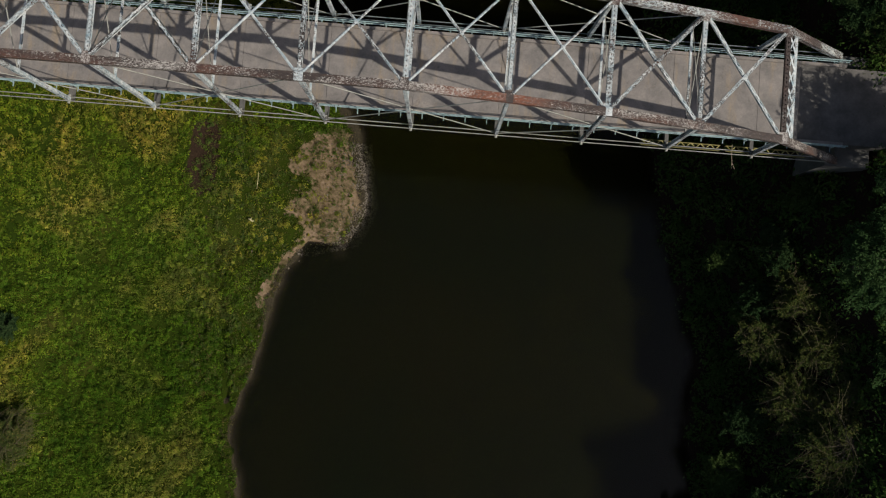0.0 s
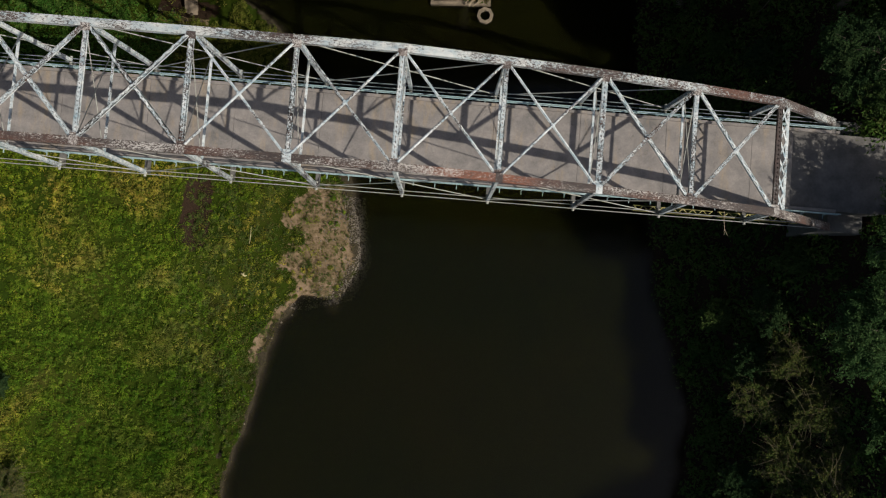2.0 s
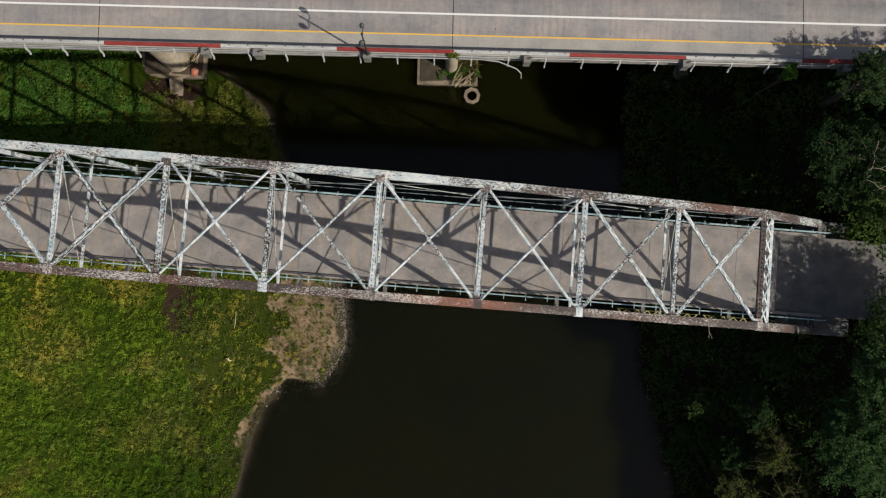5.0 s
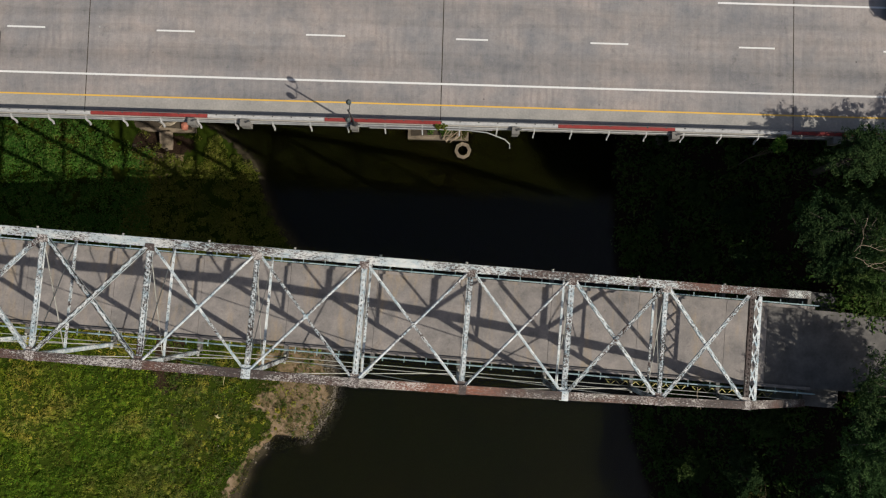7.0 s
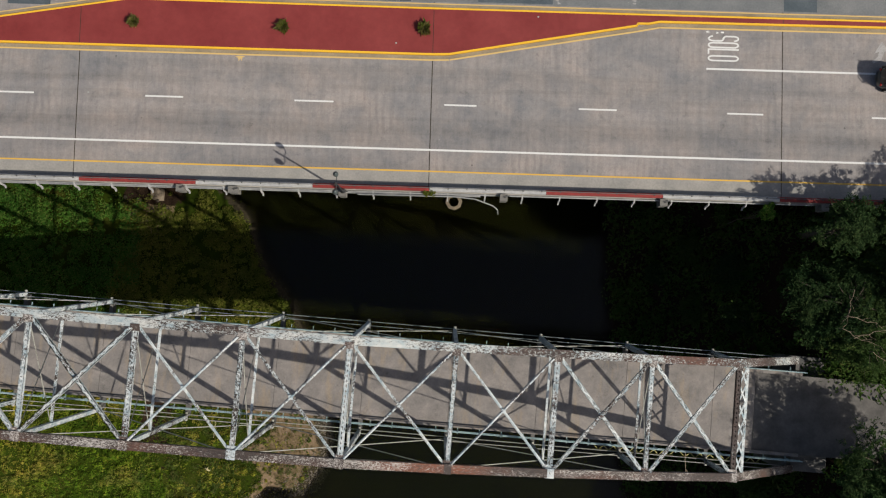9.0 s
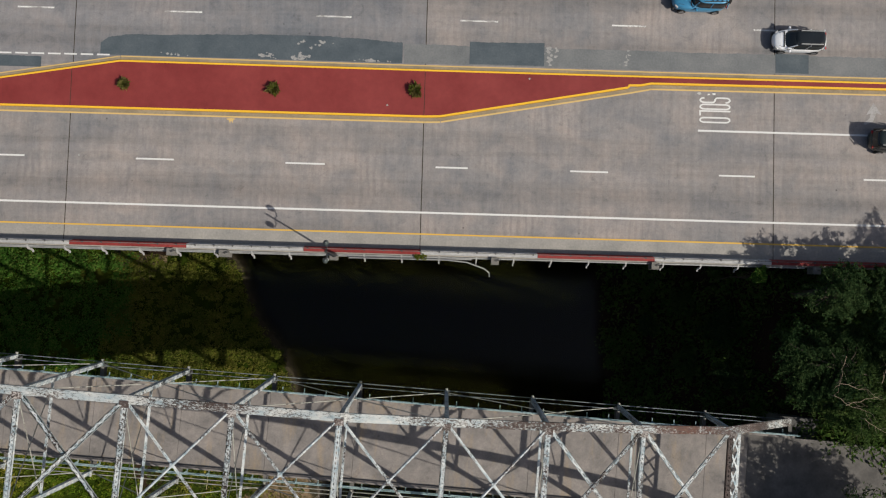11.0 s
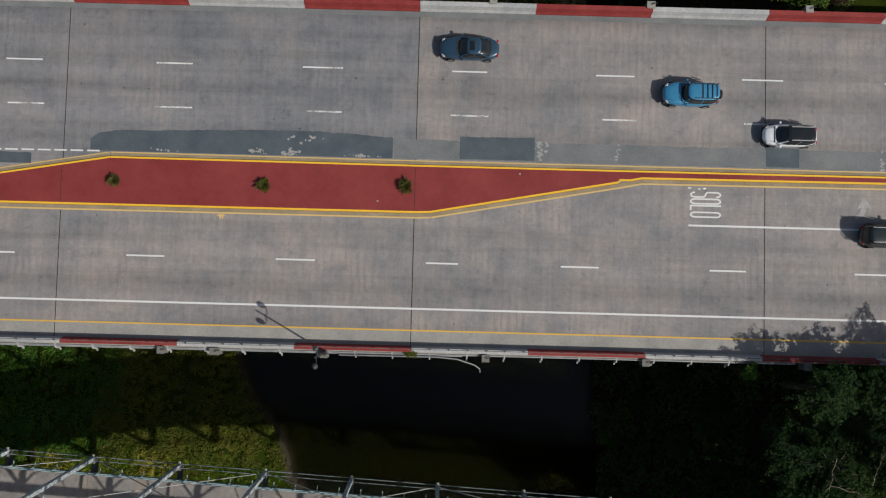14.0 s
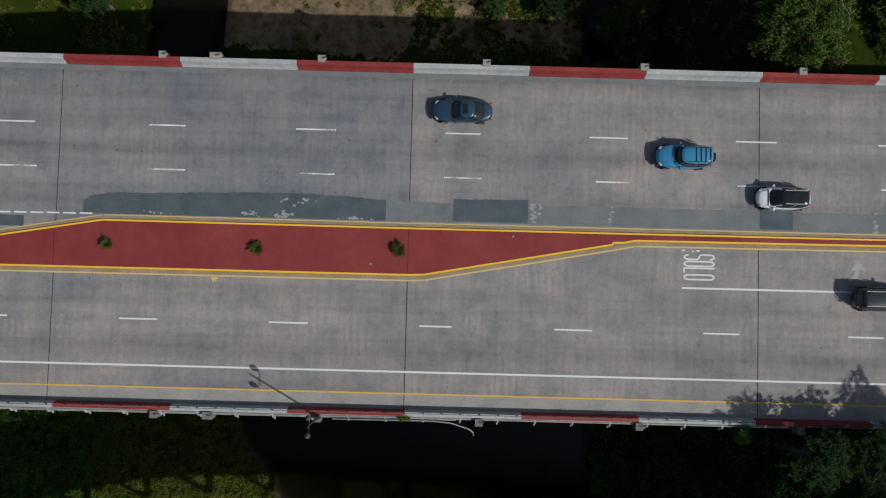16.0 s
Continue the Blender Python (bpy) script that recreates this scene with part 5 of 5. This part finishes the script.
planted(42.2, 31.6, 18.2, 35, 3.2, 0.16, M_LEAF_B, BLUE, clumps=50)
planted(33.2, 30.3, 18.0, 34, 2.7, 0.16, M_LEAF_B, BLUE, clumps=40, per=90)
planted(28.4, 31.25, 14.7, 36, 0.75, 0.2, M_WEED, "slender sapling with a bright green leafy top", clumps=12, per=60, thick=0.16)
planted(36.4, 22.4, 16.4, 15, 3.3, 0.17, M_LEAF_A, BROAD, bare=1, clumps=60)
planted(43.6, 22.8, 17.0, 16, 3.6, 0.17, M_LEAF_A, BROAD, clumps=55)
planted(37.3, 9.6, 18.4, 17, 4.2, 0.16, M_LEAF_F, BLUE, bare=2, clumps=80, per=170)
planted(42.5, 6.0, 17.2, 18, 4.6, 0.17, M_LEAF_A, BROAD, clumps=60)
planted(36.5, 3.2, 15.8, 19, 4.4, 0.16, M_LEAF_F, BROAD, clumps=80, per=170)
planted(42.0, -5.0, 13.0, 20, 4.8, 0.18, M_LEAF_F, BROAD, clumps=60)
planted(37.4, -12.0, 10.4, 21, 4.4, 0.16, M_LEAF_C, DRYS, clumps=60, vines=320)
planted(43.0, -20.0, 12.0, 22, 5.0, 0.22, M_LEAF_A, BROAD, clumps=60)
planted(37.5, -25.0, 13.0, 27, 4.6, 0.22, M_LEAF_B, BLUE, clumps=60)
planted(50.5, 5.5, 20.0, 29, 5.0, 0.24, M_LEAF_B, BLUE, clumps=60)
# added tree out of view, placed to shade the approach slab
planted(43.2, 10.4, 21.4, 31, 4.2, 0.24, M_LEAF_A, BROAD, clumps=60, per=110)
planted(37.0, 13.0, 18.8, 33, 4.0, 0.16, M_LEAF_B, BLUE, clumps=46, per=90)
planted(32.3, 65.2, 14.4, 23, 4.7, 0.24, M_LEAF_E, "large glossy-leaved green tree beside the highway", clumps=80, bare=2)
planted(40.5, 66.5, 14.5, 24, 4.2, 0.22, M_LEAF_A, BROAD, clumps=60)
planted(21.0, 71.2, 4.0, 25, 2.3, 0.16, M_OLIVE, "yellow-green leafy bush beyond the highway", name="shrub", category="shrub", clumps=46, low=0.15)
planted(-40.0, 69.0, 9.0, 26, 4.0, 0.22, M_LEAF_B, BLUE, clumps=46)
for k, (x, y, top, sp, dry) in enumerate([
        (31.6, -3.6, 7.4, 2.8, 1), (33.6, -8.6, 8.4, 3.2, 1), (30.6, -11.5, 6.2, 2.4, 0), (33.4, 0.6, 8.6, 2.6, 1), (35.6, -3.6, 9.4, 3.2, 1), (38.4, -8.0, 9.6, 2.8, 1), (30.4, -0.5, 7.0, 2.0, 0),
        (29.6, -16.5, 4.6, 2.4, 0), (33.0, -19.0, 7.0, 2.8, 0), (28.0, 3.5, 5.0, 1.8, 0), (31.0, 4.5, 8.5, 2.2, 0), (32.6, 9.0, 9.6, 2.0, 0),
        (24.0, 26.6, 3.9, 1.2, 0), (27.6, 23.5, 6.0, 2.0, 0), (29.4, 27.0, 9.0, 2.4, 0), (26.6, 29.0, 6.0, 1.8, 0), (30.6, 22.8, 9.0, 2.2, 0),
        (-36.6, -18.5, 5.8, 2.6, 1), (-38.4, -8.5, 5.6, 1.6, 0), (18.8, 68.5, 3.6, 2.0, 0), (13.0, 70.5, 2.4, 1.6, 0), (7.0, 70.0, 1.8, 1.4, 0), (-32, 66.5, 6.0, 2.4, 0), (29.2, -22.5, 5.0, 2.6, 0)]):
    planted(x, y, top, 60 + k, sp, 0.17, M_LEAF_C if dry else (M_LEAF_A if k % 2 else M_LEAF_B), DRYS if dry else SHRUB, name="shrub", clumps=48 if dry else 34, per=110 if dry else 100, category="shrub", low=0.15, vines=170 if dry else 0)

wall_weed = np.stack([rng.normal(0, 0.16, 10), rng.normal(0, 0.1, 10), rng.uniform(0.0, 0.2, 10)], 1)
solid("parapet_weed", leaf_cloud("parapet_weed", wall_weed, rng.uniform(0.12, 0.25, 10), 14, 0.13, M_OLIVE, rng), None, HM @ Matrix.Translation((0.0, -3.5, 0.5)), "yellow-green weed growing from the parapet joint", "weed")
# median plants
for u, v, s, dead in ((-23.85, 9.47, 0.5, 26), (-12.0, 9.43, 0.6, 8), (-0.83, 9.59, 0.6, 18)):
    p = thing("median_plant", HM @ Matrix.Translation((u, v, 0.16)), "small spiky green plant in the red median", "plant", "median plants")
    q = np.zeros((26, 3))
    part("leaves", blades("leaves", q, 5, s * 0.7, s * 1.35, 0.06, 0.06, M_OLIVE, rng, 0.15), None, p)
    part("dead_leaves", blades("dead_leaves", q[:dead] + (0, 0, 0.12), 6, s * 0.6, s * 1.25, 0.07, 0.10, M_DRY, rng, 0.45), None, p, "withered brown leaves")
    part("soil_ring", Geo().tube([(0, 0, -0.01), (0, 0, 0.03)], 0.4, 12), M_JOINT, p, "dark soil pit")

# ---- river clutter ----
ringo = Geo()
for zz0, zz1, ra, rb in ((0, 0.55, 0.86, 0.52),):
    n = 8
    k = 0
    ringo.v = [(r_ * math.cos(2 * math.pi * j / n), r_ * math.sin(2 * math.pi * j / n), z_) for r_, z_ in ((ra, zz0), (ra, zz1), (rb, zz1), (rb, zz0)) for j in range(n)]
    for a_ in range(4):
        b_ = (a_ + 1) % 4
        ringo.f += [(a_ * n + j, a_ * n + (j + 1) % n, b_ * n + (j + 1) % n, b_ * n + j) for j in range(n)]
solid("concrete_ring", ringo, M_FOOT, pose(4.1, 32.3, -0.12, 4, 0, 10), "weathered concrete well ring lying in shallow water", "concrete ring")
solid("concrete_block", Geo().box(-0.62, 0.62, -0.95, 0.9, 0, 0.5), M_FOOT, pose(-25.9, 30.55, 0.30, 4, 3, 8), "broken brown concrete block on the bank", "concrete block")
rr = random.Random(5)


def branch_pile(x, y, z, n, label, way):
    t = thing("driftwood_pile", pose(x, y, z), label, "driftwood")
    for i in range(n):
        a, L = rr.gauss(way, 0.4), rr.uniform(0.9, 2.4)
        c = Vector((rr.uniform(-0.7, 0.7), rr.uniform(-0.6, 0.6), 0.05 + 0.05 * i))
        d = Vector((math.cos(a), math.sin(a), rr.uniform(-0.05, 0.2)))
        part("branch", Geo().tube([c - d * L / 2, c + Vector((0, 0, 0.06)), c + d * L / 2], [0.05, 0.045, 0.02], 6), M_DEAD, t)
    return t


branch_pile(3.1, 33.9, 0.55, 14, "pale driftwood caught on the pier footing", 0.9)
branch_pile(-24.5, 34.4, 0.62, 10, "pale driftwood logs leaning beside the pier", 1.05)
branch_pile(-25.9, 32.6, 0.6, 10, "pale driftwood branches lying on the footing", 0.15)
foot_c = np.stack([rng.normal(2.3, 0.85, 60), rng.normal(34.35, 0.35, 60), rng.uniform(0.5, 0.85, 60)], 1)
solid("footing_weeds", leaf_cloud("footing_weeds", foot_c, rng.uniform(0.2, 0.42, 60), 40, 0.10, M_WEED, rng), None, ID, "green weeds growing round the pier on its footing", "weeds", kind="stuff")
solid("dry_reeds", blades("dry_reeds", np.stack([rng.uniform(2.6, 4.3, 150), rng.uniform(33.9, 36.3, 150), np.full(150, 0.5)], 1), 3, 0.5, 1.1, 0.05, 0.15, M_DRY, rng, 0.6), None, ID, "dry straw-coloured reeds on the pier footing", "reeds", kind="stuff")
pier_c = np.stack([rng.uniform(-25.9, -24.2, 26), rng.uniform(33.4, 36.2, 26), rng.uniform(0.5, 0.75, 26)], 1)
solid("footing_weeds", leaf_cloud("footing_weeds", pier_c, rng.uniform(0.2, 0.4, 26), 36, 0.10, M_OLIVE, rng), None, ID, "olive weeds growing on the bank pier footing", "weeds", kind="stuff")


def rock(x, y, s, seed, mat_=None, label="rounded brown river rock at the water's edge", z=None):
    bm = bmesh.new()
    bmesh.ops.create_icosphere(bm, subdivisions=2, radius=s)
    for v in bm.verts:
        v.co *= 1 + 0.35 * noise.noise(v.co * 1.4 / s + Vector((seed, 0, 0)))
        v.co.z *= 0.6
    me_ = bpy.data.meshes.new("rock")
    bm.to_mesh(me_)
    bm.free()
    me_.materials.append(mat_ or M_ROCK)
    return solid("rock", me_, None, pose(x, y, max(ground_z(x, y), -0.2) if z is None else z, 0, 0, 40 * seed), label, "rock", "bank rocks")


for k in range(20):
    y = rr.uniform(-3, 11) if k < 14 else rr.uniform(-12, -3)
    rock(float(np.interp(y, WEST_Y, WEST_X)) + rr.uniform(-1.3, 0.5), y, rr.uniform(0.05, 0.13), k)
peb_y = rng.uniform(0.6, 12.5, 2600)
peb_x = np.interp(peb_y, WEST_Y, WEST_X) - rng.gamma(1.5, 1.0, 2600) + 1.2
peb_z = np.maximum(bank(peb_x, peb_y, 0.35 * fbm(peb_x, peb_y, 0.45))[0], -0.05)
pebbles = Geo()
OCT = ((1, 0, 0), (0, 1, 0), (-1, 0, 0), (0, -1, 0), (0, 0, 0.7), (0, 0, -0.5))
for x, y, z in zip(peb_x, peb_y, peb_z):
    s_, k0 = rr.uniform(0.025, 0.085), len(pebbles.v)
    a_ = rr.uniform(0, 6.28)
    pebbles.v += [(x + s_ * (q[0] * math.cos(a_) * 1.3 - q[1] * math.sin(a_)), y + s_ * (q[0] * math.sin(a_) * 1.3 + q[1] * math.cos(a_)), z + s_ * q[2]) for q in OCT]
    pebbles.f += [(k0 + i, k0 + (i + 1) % 4, k0 + 4) for i in range(4)] + [(k0 + (i + 1) % 4, k0 + i, k0 + 5) for i in range(4)]
solid("pebbles", pebbles, M_PEBBLE, ID, "grey pebbles strewn along the sandy water's edge", "pebbles", kind="stuff")
for k in range(12):
    rock(-27 + rr.uniform(-2.5, 2.5), 28.6 + rr.uniform(-1.2, 1.0), rr.uniform(0.12, 0.28), 60 + k, M_SILT, "dark muddy stone on the bank")
for k in range(12):
    rock(-32.2 + rr.uniform(-1.6, 1.8), 34.3 + rr.uniform(-1.0, 1.0), rr.uniform(0.25, 0.6), 90 + k, M_FOOT, "angular tan rubble lying by the bank pier")
rock(-24.2, 32.2, 0.42, 120, M_REDSTONE, "reddish stone on the pier footing", 0.62)
for x, y, s in ((24.4, 35.4, 0.9), (23.4, 34.6, 0.5), (-19.8, 70.4, 0.2)):
    rock(x, y, s, int(x * 3))

scrap = Geo().tube([(-0.28, 0.1, 0.1), (-0.05, 0.0, 0.16), (0.12, -0.12, 0.1), (0.3, -0.05, 0.06)], [0.05, 0.09, 0.07, 0.03], 6).tube([(-0.05, 0.0, 0.14), (0.02, 0.25, 0.08)], [0.07, 0.03], 6)
solid("dry_husk", scrap, M_STRAW, pose(-17.57, 3.68, ground_z(-17.57, 3.68) + 0.25), "pale yellow dry husk lying in the grass", "husk")
solid("stick", Geo().tube([(0, -0.8, 0.05), (0.05, 0.0, 0.12), (0.02, 0.9, 0.06)], [0.02, 0.025, 0.015], 6), M_STRAW, pose(-17.27, 7.58, ground_z(-17.57, 7.58) + 0.3), "thin bleached stick lying in the weeds", "stick")
twig = thing("dead_branch", pose(24.1, 11.55, 18.0), "bare dead branch caught on the truss bridge side", "branch")
part("stem", Geo().tube([(0, 0.35, 0.1), (0.1, -0.3, -0.2), (0.35, -1.0, -0.7), (0.75, -1.5, -1.0)], [0.03, 0.028, 0.022, 0.008], 6), M_DEAD, twig)
part("side_twig", Geo().tube([(0.35, -1.0, -0.7), (0.4, -1.5, -0.9)], [0.016, 0.006], 5), M_DEAD, twig)

# ---- cars ----


def ring(a, b, z, x0=0.0, n=28, power=4.0):
    pts = []
    for j in range(n):
        t = 2 * math.pi * j / n
        c, s = math.cos(t), math.sin(t)
        pts.append((x0 + a * math.copysign(abs(c) ** (2 / power), c), b * math.copysign(abs(s) ** (2 / power), s), z))
    return pts


def loft(rings):
    g, n = Geo(), len(rings[0])
    for r_ in rings:
        g.v += r_
    for i in range(len(rings) - 1):
        g.f += [(i * n + j, i * n + (j + 1) % n, (i + 1) * n + (j + 1) % n, (i + 1) * n + j) for j in range(n)]
    g.f += [tuple(reversed(range(n))), tuple((len(rings) - 1) * n + j for j in range(n))]
    return g


def lamp_lens(a, b, x, y, z, turn):
    """A low rounded lens, turned to follow the corner of the body."""
    g = loft([ring(a, b, -0.10, 0, 14, 3), ring(a, b, 0.0, 0, 14, 3), ring(a * 0.75, b * 0.7, 0.03, 0, 14, 3)])
    c, s = math.cos(turn), math.sin(turn)
    g.v = [(x + p * c - q * s, y + p * s + q * c, z + r_) for p, q, r_ in g.v]
    return g


def car(m, L, W, H, paint, label, cab=(-0.42, 0.2), top=(-0.28, 0.06), roof=None, sunroof=False, rack=False, rails=None, spare=False, belt=0.92):
    """A car heading along its +x. cab and top: the glass's rear and front ends at the belt and at the roof, as shares of the length."""
    c = thing("car", m, label, "car", "cars on the highway")
    a, b = L / 2, W / 2

    def droop(x):
        return 0.20 * max(0.0, x / a - 0.35) ** 1.5 + 0.10 * max(0.0, -x / a - 0.55)

    body = loft([ring(a * 0.95, b * 0.92, 0.2, 0, 44, 3.4), ring(a * 0.99, b * 0.985, 0.38, 0, 44, 3.4), ring(a, b, 0.58, 0, 44, 3.4), ring(a * 0.985, b * 0.98, belt - 0.14, 0, 44, 3.4), ring(a * 0.955, b * 0.93, belt - 0.03, 0, 44, 3.4),
                 ring(a * 0.90, b * 0.84, belt + 0.02, 0, 44, 3.6), ring(a * 0.72, b * 0.66, belt + 0.05, 0, 44, 4)])
    body.v = [(x, y * (1 - 0.07 * max(0.0, abs(x) / a - 0.5)), z - (droop(x) if z > 0.7 else 0)) for x, y, z in body.v]
    part("body", body, paint, c, "", True)
    r0, r1, t0, t1 = cab[0] * L, cab[1] * L, top[0] * L, top[1] * L

    def level(k, wide, z):
        lo, hi = r0 + (t0 - r0) * k, r1 + (t1 - r1) * k
        return ring((hi - lo) / 2, b * wide, z, (lo + hi) / 2, 44, 4.2)

    part("greenhouse_glass", loft([level(0, 0.87, belt - 0.06), level(0.06, 0.86, belt + 0.03), level(0.55, 0.79, belt + (H - belt) * 0.55), level(1, 0.70, H - 0.03)]), M_GLASS, c, "dark tinted glass", True)
    rm = (t0 + t1) / 2
    ra = (t1 - t0) / 2
    part("roof", loft([ring(ra * 1.03, b * 0.735, H - 0.05, rm, 44, 3.8), ring(ra, b * 0.71, H - 0.005, rm, 44, 3.6), ring(ra * 0.8, b * 0.52, H + 0.03, rm, 44, 3.2)]), roof or paint, c, "", True)
    for s in (-1, 1):
        for xa, xb in ((r1 - 0.10, t1 - 0.05), (r0 + 0.10, t0 + 0.06), ((r0 + r1) / 2 - 0.05, rm)):
            part("pillar", Geo().beam((xa, s * b * 0.84, belt), (xb, s * b * 0.705, H - 0.02), 0.075, 0.07), paint, c)
        part("waist_trim", Geo().beam((r0 + 0.25, s * b * 0.885, belt + 0.015), (r1 - 0.2, s * b * 0.885, belt + 0.015), 0.03, 0.03), M_BLACK, c, "black window trim")
        part("wing_mirror", loft([ring(0.09, 0.11, belt + 0.0, 0, 12, 3), ring(0.10, 0.12, belt + 0.07, 0, 12, 3), ring(0.06, 0.09, belt + 0.14, 0, 12, 3)]), paint, c).location = (r1 - 0.38, s * (b + 0.05), 0)
        part("headlight", lamp_lens(0.17, 0.075, a * 0.875, s * b * 0.70, belt - 0.145, -s * 0.75), M_LIGHT, c, "clear headlight", True)
        part("tail_light", lamp_lens(0.07, 0.15, -a * 0.925, s * b * 0.60, belt - 0.075, s * 0.3), M_TAIL, c, "red tail light", True)
        part("bonnet_seam", Geo().beam((r1 + 0.1, s * b * 0.70, belt + 0.028), (a * 0.80, s * b * 0.56, belt + 0.05 - droop(a * 0.80)), 0.018, 0.012), M_BLACK, c, "bonnet shut line")
        for x in (a * 0.62, -a * 0.60):
            w = part("wheel", Geo().tube([(x, s * (b - 0.24), 0.33), (x, s * (b + 0.01), 0.33)], 0.33, 18), M_TYRE, c, "black tyre")
            part("rim", Geo().tube([(x, s * (b - 0.1), 0.33), (x, s * (b + 0.022), 0.33)], 0.21, 14), M_RIM, w, "alloy rim")
    part("wiper_cowl", Geo().box(r1 - 0.02, r1 + 0.07, -b * 0.72, b * 0.72, belt + 0.0, belt + 0.058), M_BLACK, c, "black wiper cowl")
    part("front_bumper", loft([ring(0.14, b * 0.80, 0.32, a * 0.93, 20, 4), ring(0.15, b * 0.82, 0.45, a * 0.93, 20, 4), ring(0.11, b * 0.76, 0.58, a * 0.93, 20, 4)]), M_BLACK, c, "dark bumper grille")
    if sunroof:
        part("sunroof", Geo().box(rm - ra * 0.1, rm + ra * 0.62, -b * 0.42, b * 0.42, H + 0.01, H + 0.036), M_GLASS, c, "dark glass sunroof")
    if rails:
        for s in (-1, 1):
            part("roof_rail", Geo().beam((rm - ra * 0.85, s * b * 0.60, H + 0.05), (rm + ra * 0.72, s * b * 0.60, H + 0.05), 0.055, 0.06), rails, c, "bright roof rail")
    if rack:
        for s in (-1, 1):
            part("rack_rail", Geo().beam((rm - ra * 0.9, s * b * 0.60, H + 0.07), (rm + ra * 0.6, s * b * 0.60, H + 0.07), 0.05, 0.05), M_BLACK, c)
        for k in range(4):
            x = rm - ra * 0.85 + k * ra * 0.31
            part("rack_bar", Geo().beam((x, -b * 0.58, H + 0.08), (x, b * 0.58, H + 0.08), 0.045, 0.04), M_BLACK, c)
    if spare:
        part("spare_wheel", Geo().tube([(-a - 0.24, 0, 0.95), (-a - 0.2, 0, 0.95), (-a - 0.02, 0, 0.95), (-a + 0.02, 0, 0.95)], [0.30, 0.36, 0.36, 0.30], 18), M_TYRE, c, "black spare wheel")
    return c


def on_road(u, v, west):
    return HM @ pose(u, v, 0.0, 0, 0, 180 if west else 0)


car(on_road(3.95, 20.68, True), 4.75, 1.84, 1.45, car_paint("dark_blue_paint", (0.025, 0.06, 0.10)), "dark blue saloon car with a glass sunroof", cab=(-0.37, 0.2), top=(-0.19, 0.05), sunroof=True)
car(on_road(21.45, 17.47, True), 4.35, 1.88, 1.80, car_paint("teal_blue_paint", (0.05, 0.24, 0.42)), "bright blue off-road car with roof rack and spare wheel", cab=(-0.49, 0.17), top=(-0.46, 0.09), rack=True, spare=True, belt=1.08)
car(on_road(29.35, 14.38, True), 4.25, 1.76, 1.58, car_paint("white_paint", (0.84, 0.86, 0.88)), "white compact crossover car with a black roof", cab=(-0.46, 0.30), top=(-0.40, 0.12), roof=M_GLASS, rails=M_BAR_WHITE, belt=0.98)
car(on_road(-37.0, 2.44, False), 4.4, 1.78, 1.46, car_paint("red_paint", (0.42, 0.012, 0.012)), "bright red hatchback car", cab=(-0.45, 0.2), top=(-0.36, 0.03))
car(on_road(37.2, 6.65, False), 4.7, 1.9, 1.75, car_paint("black_green_paint", (0.012, 0.02, 0.02)), "black sport utility car with bright roof rails", cab=(-0.48, 0.2), top=(-0.42, 0.08), rails=M_GALV, belt=1.05)
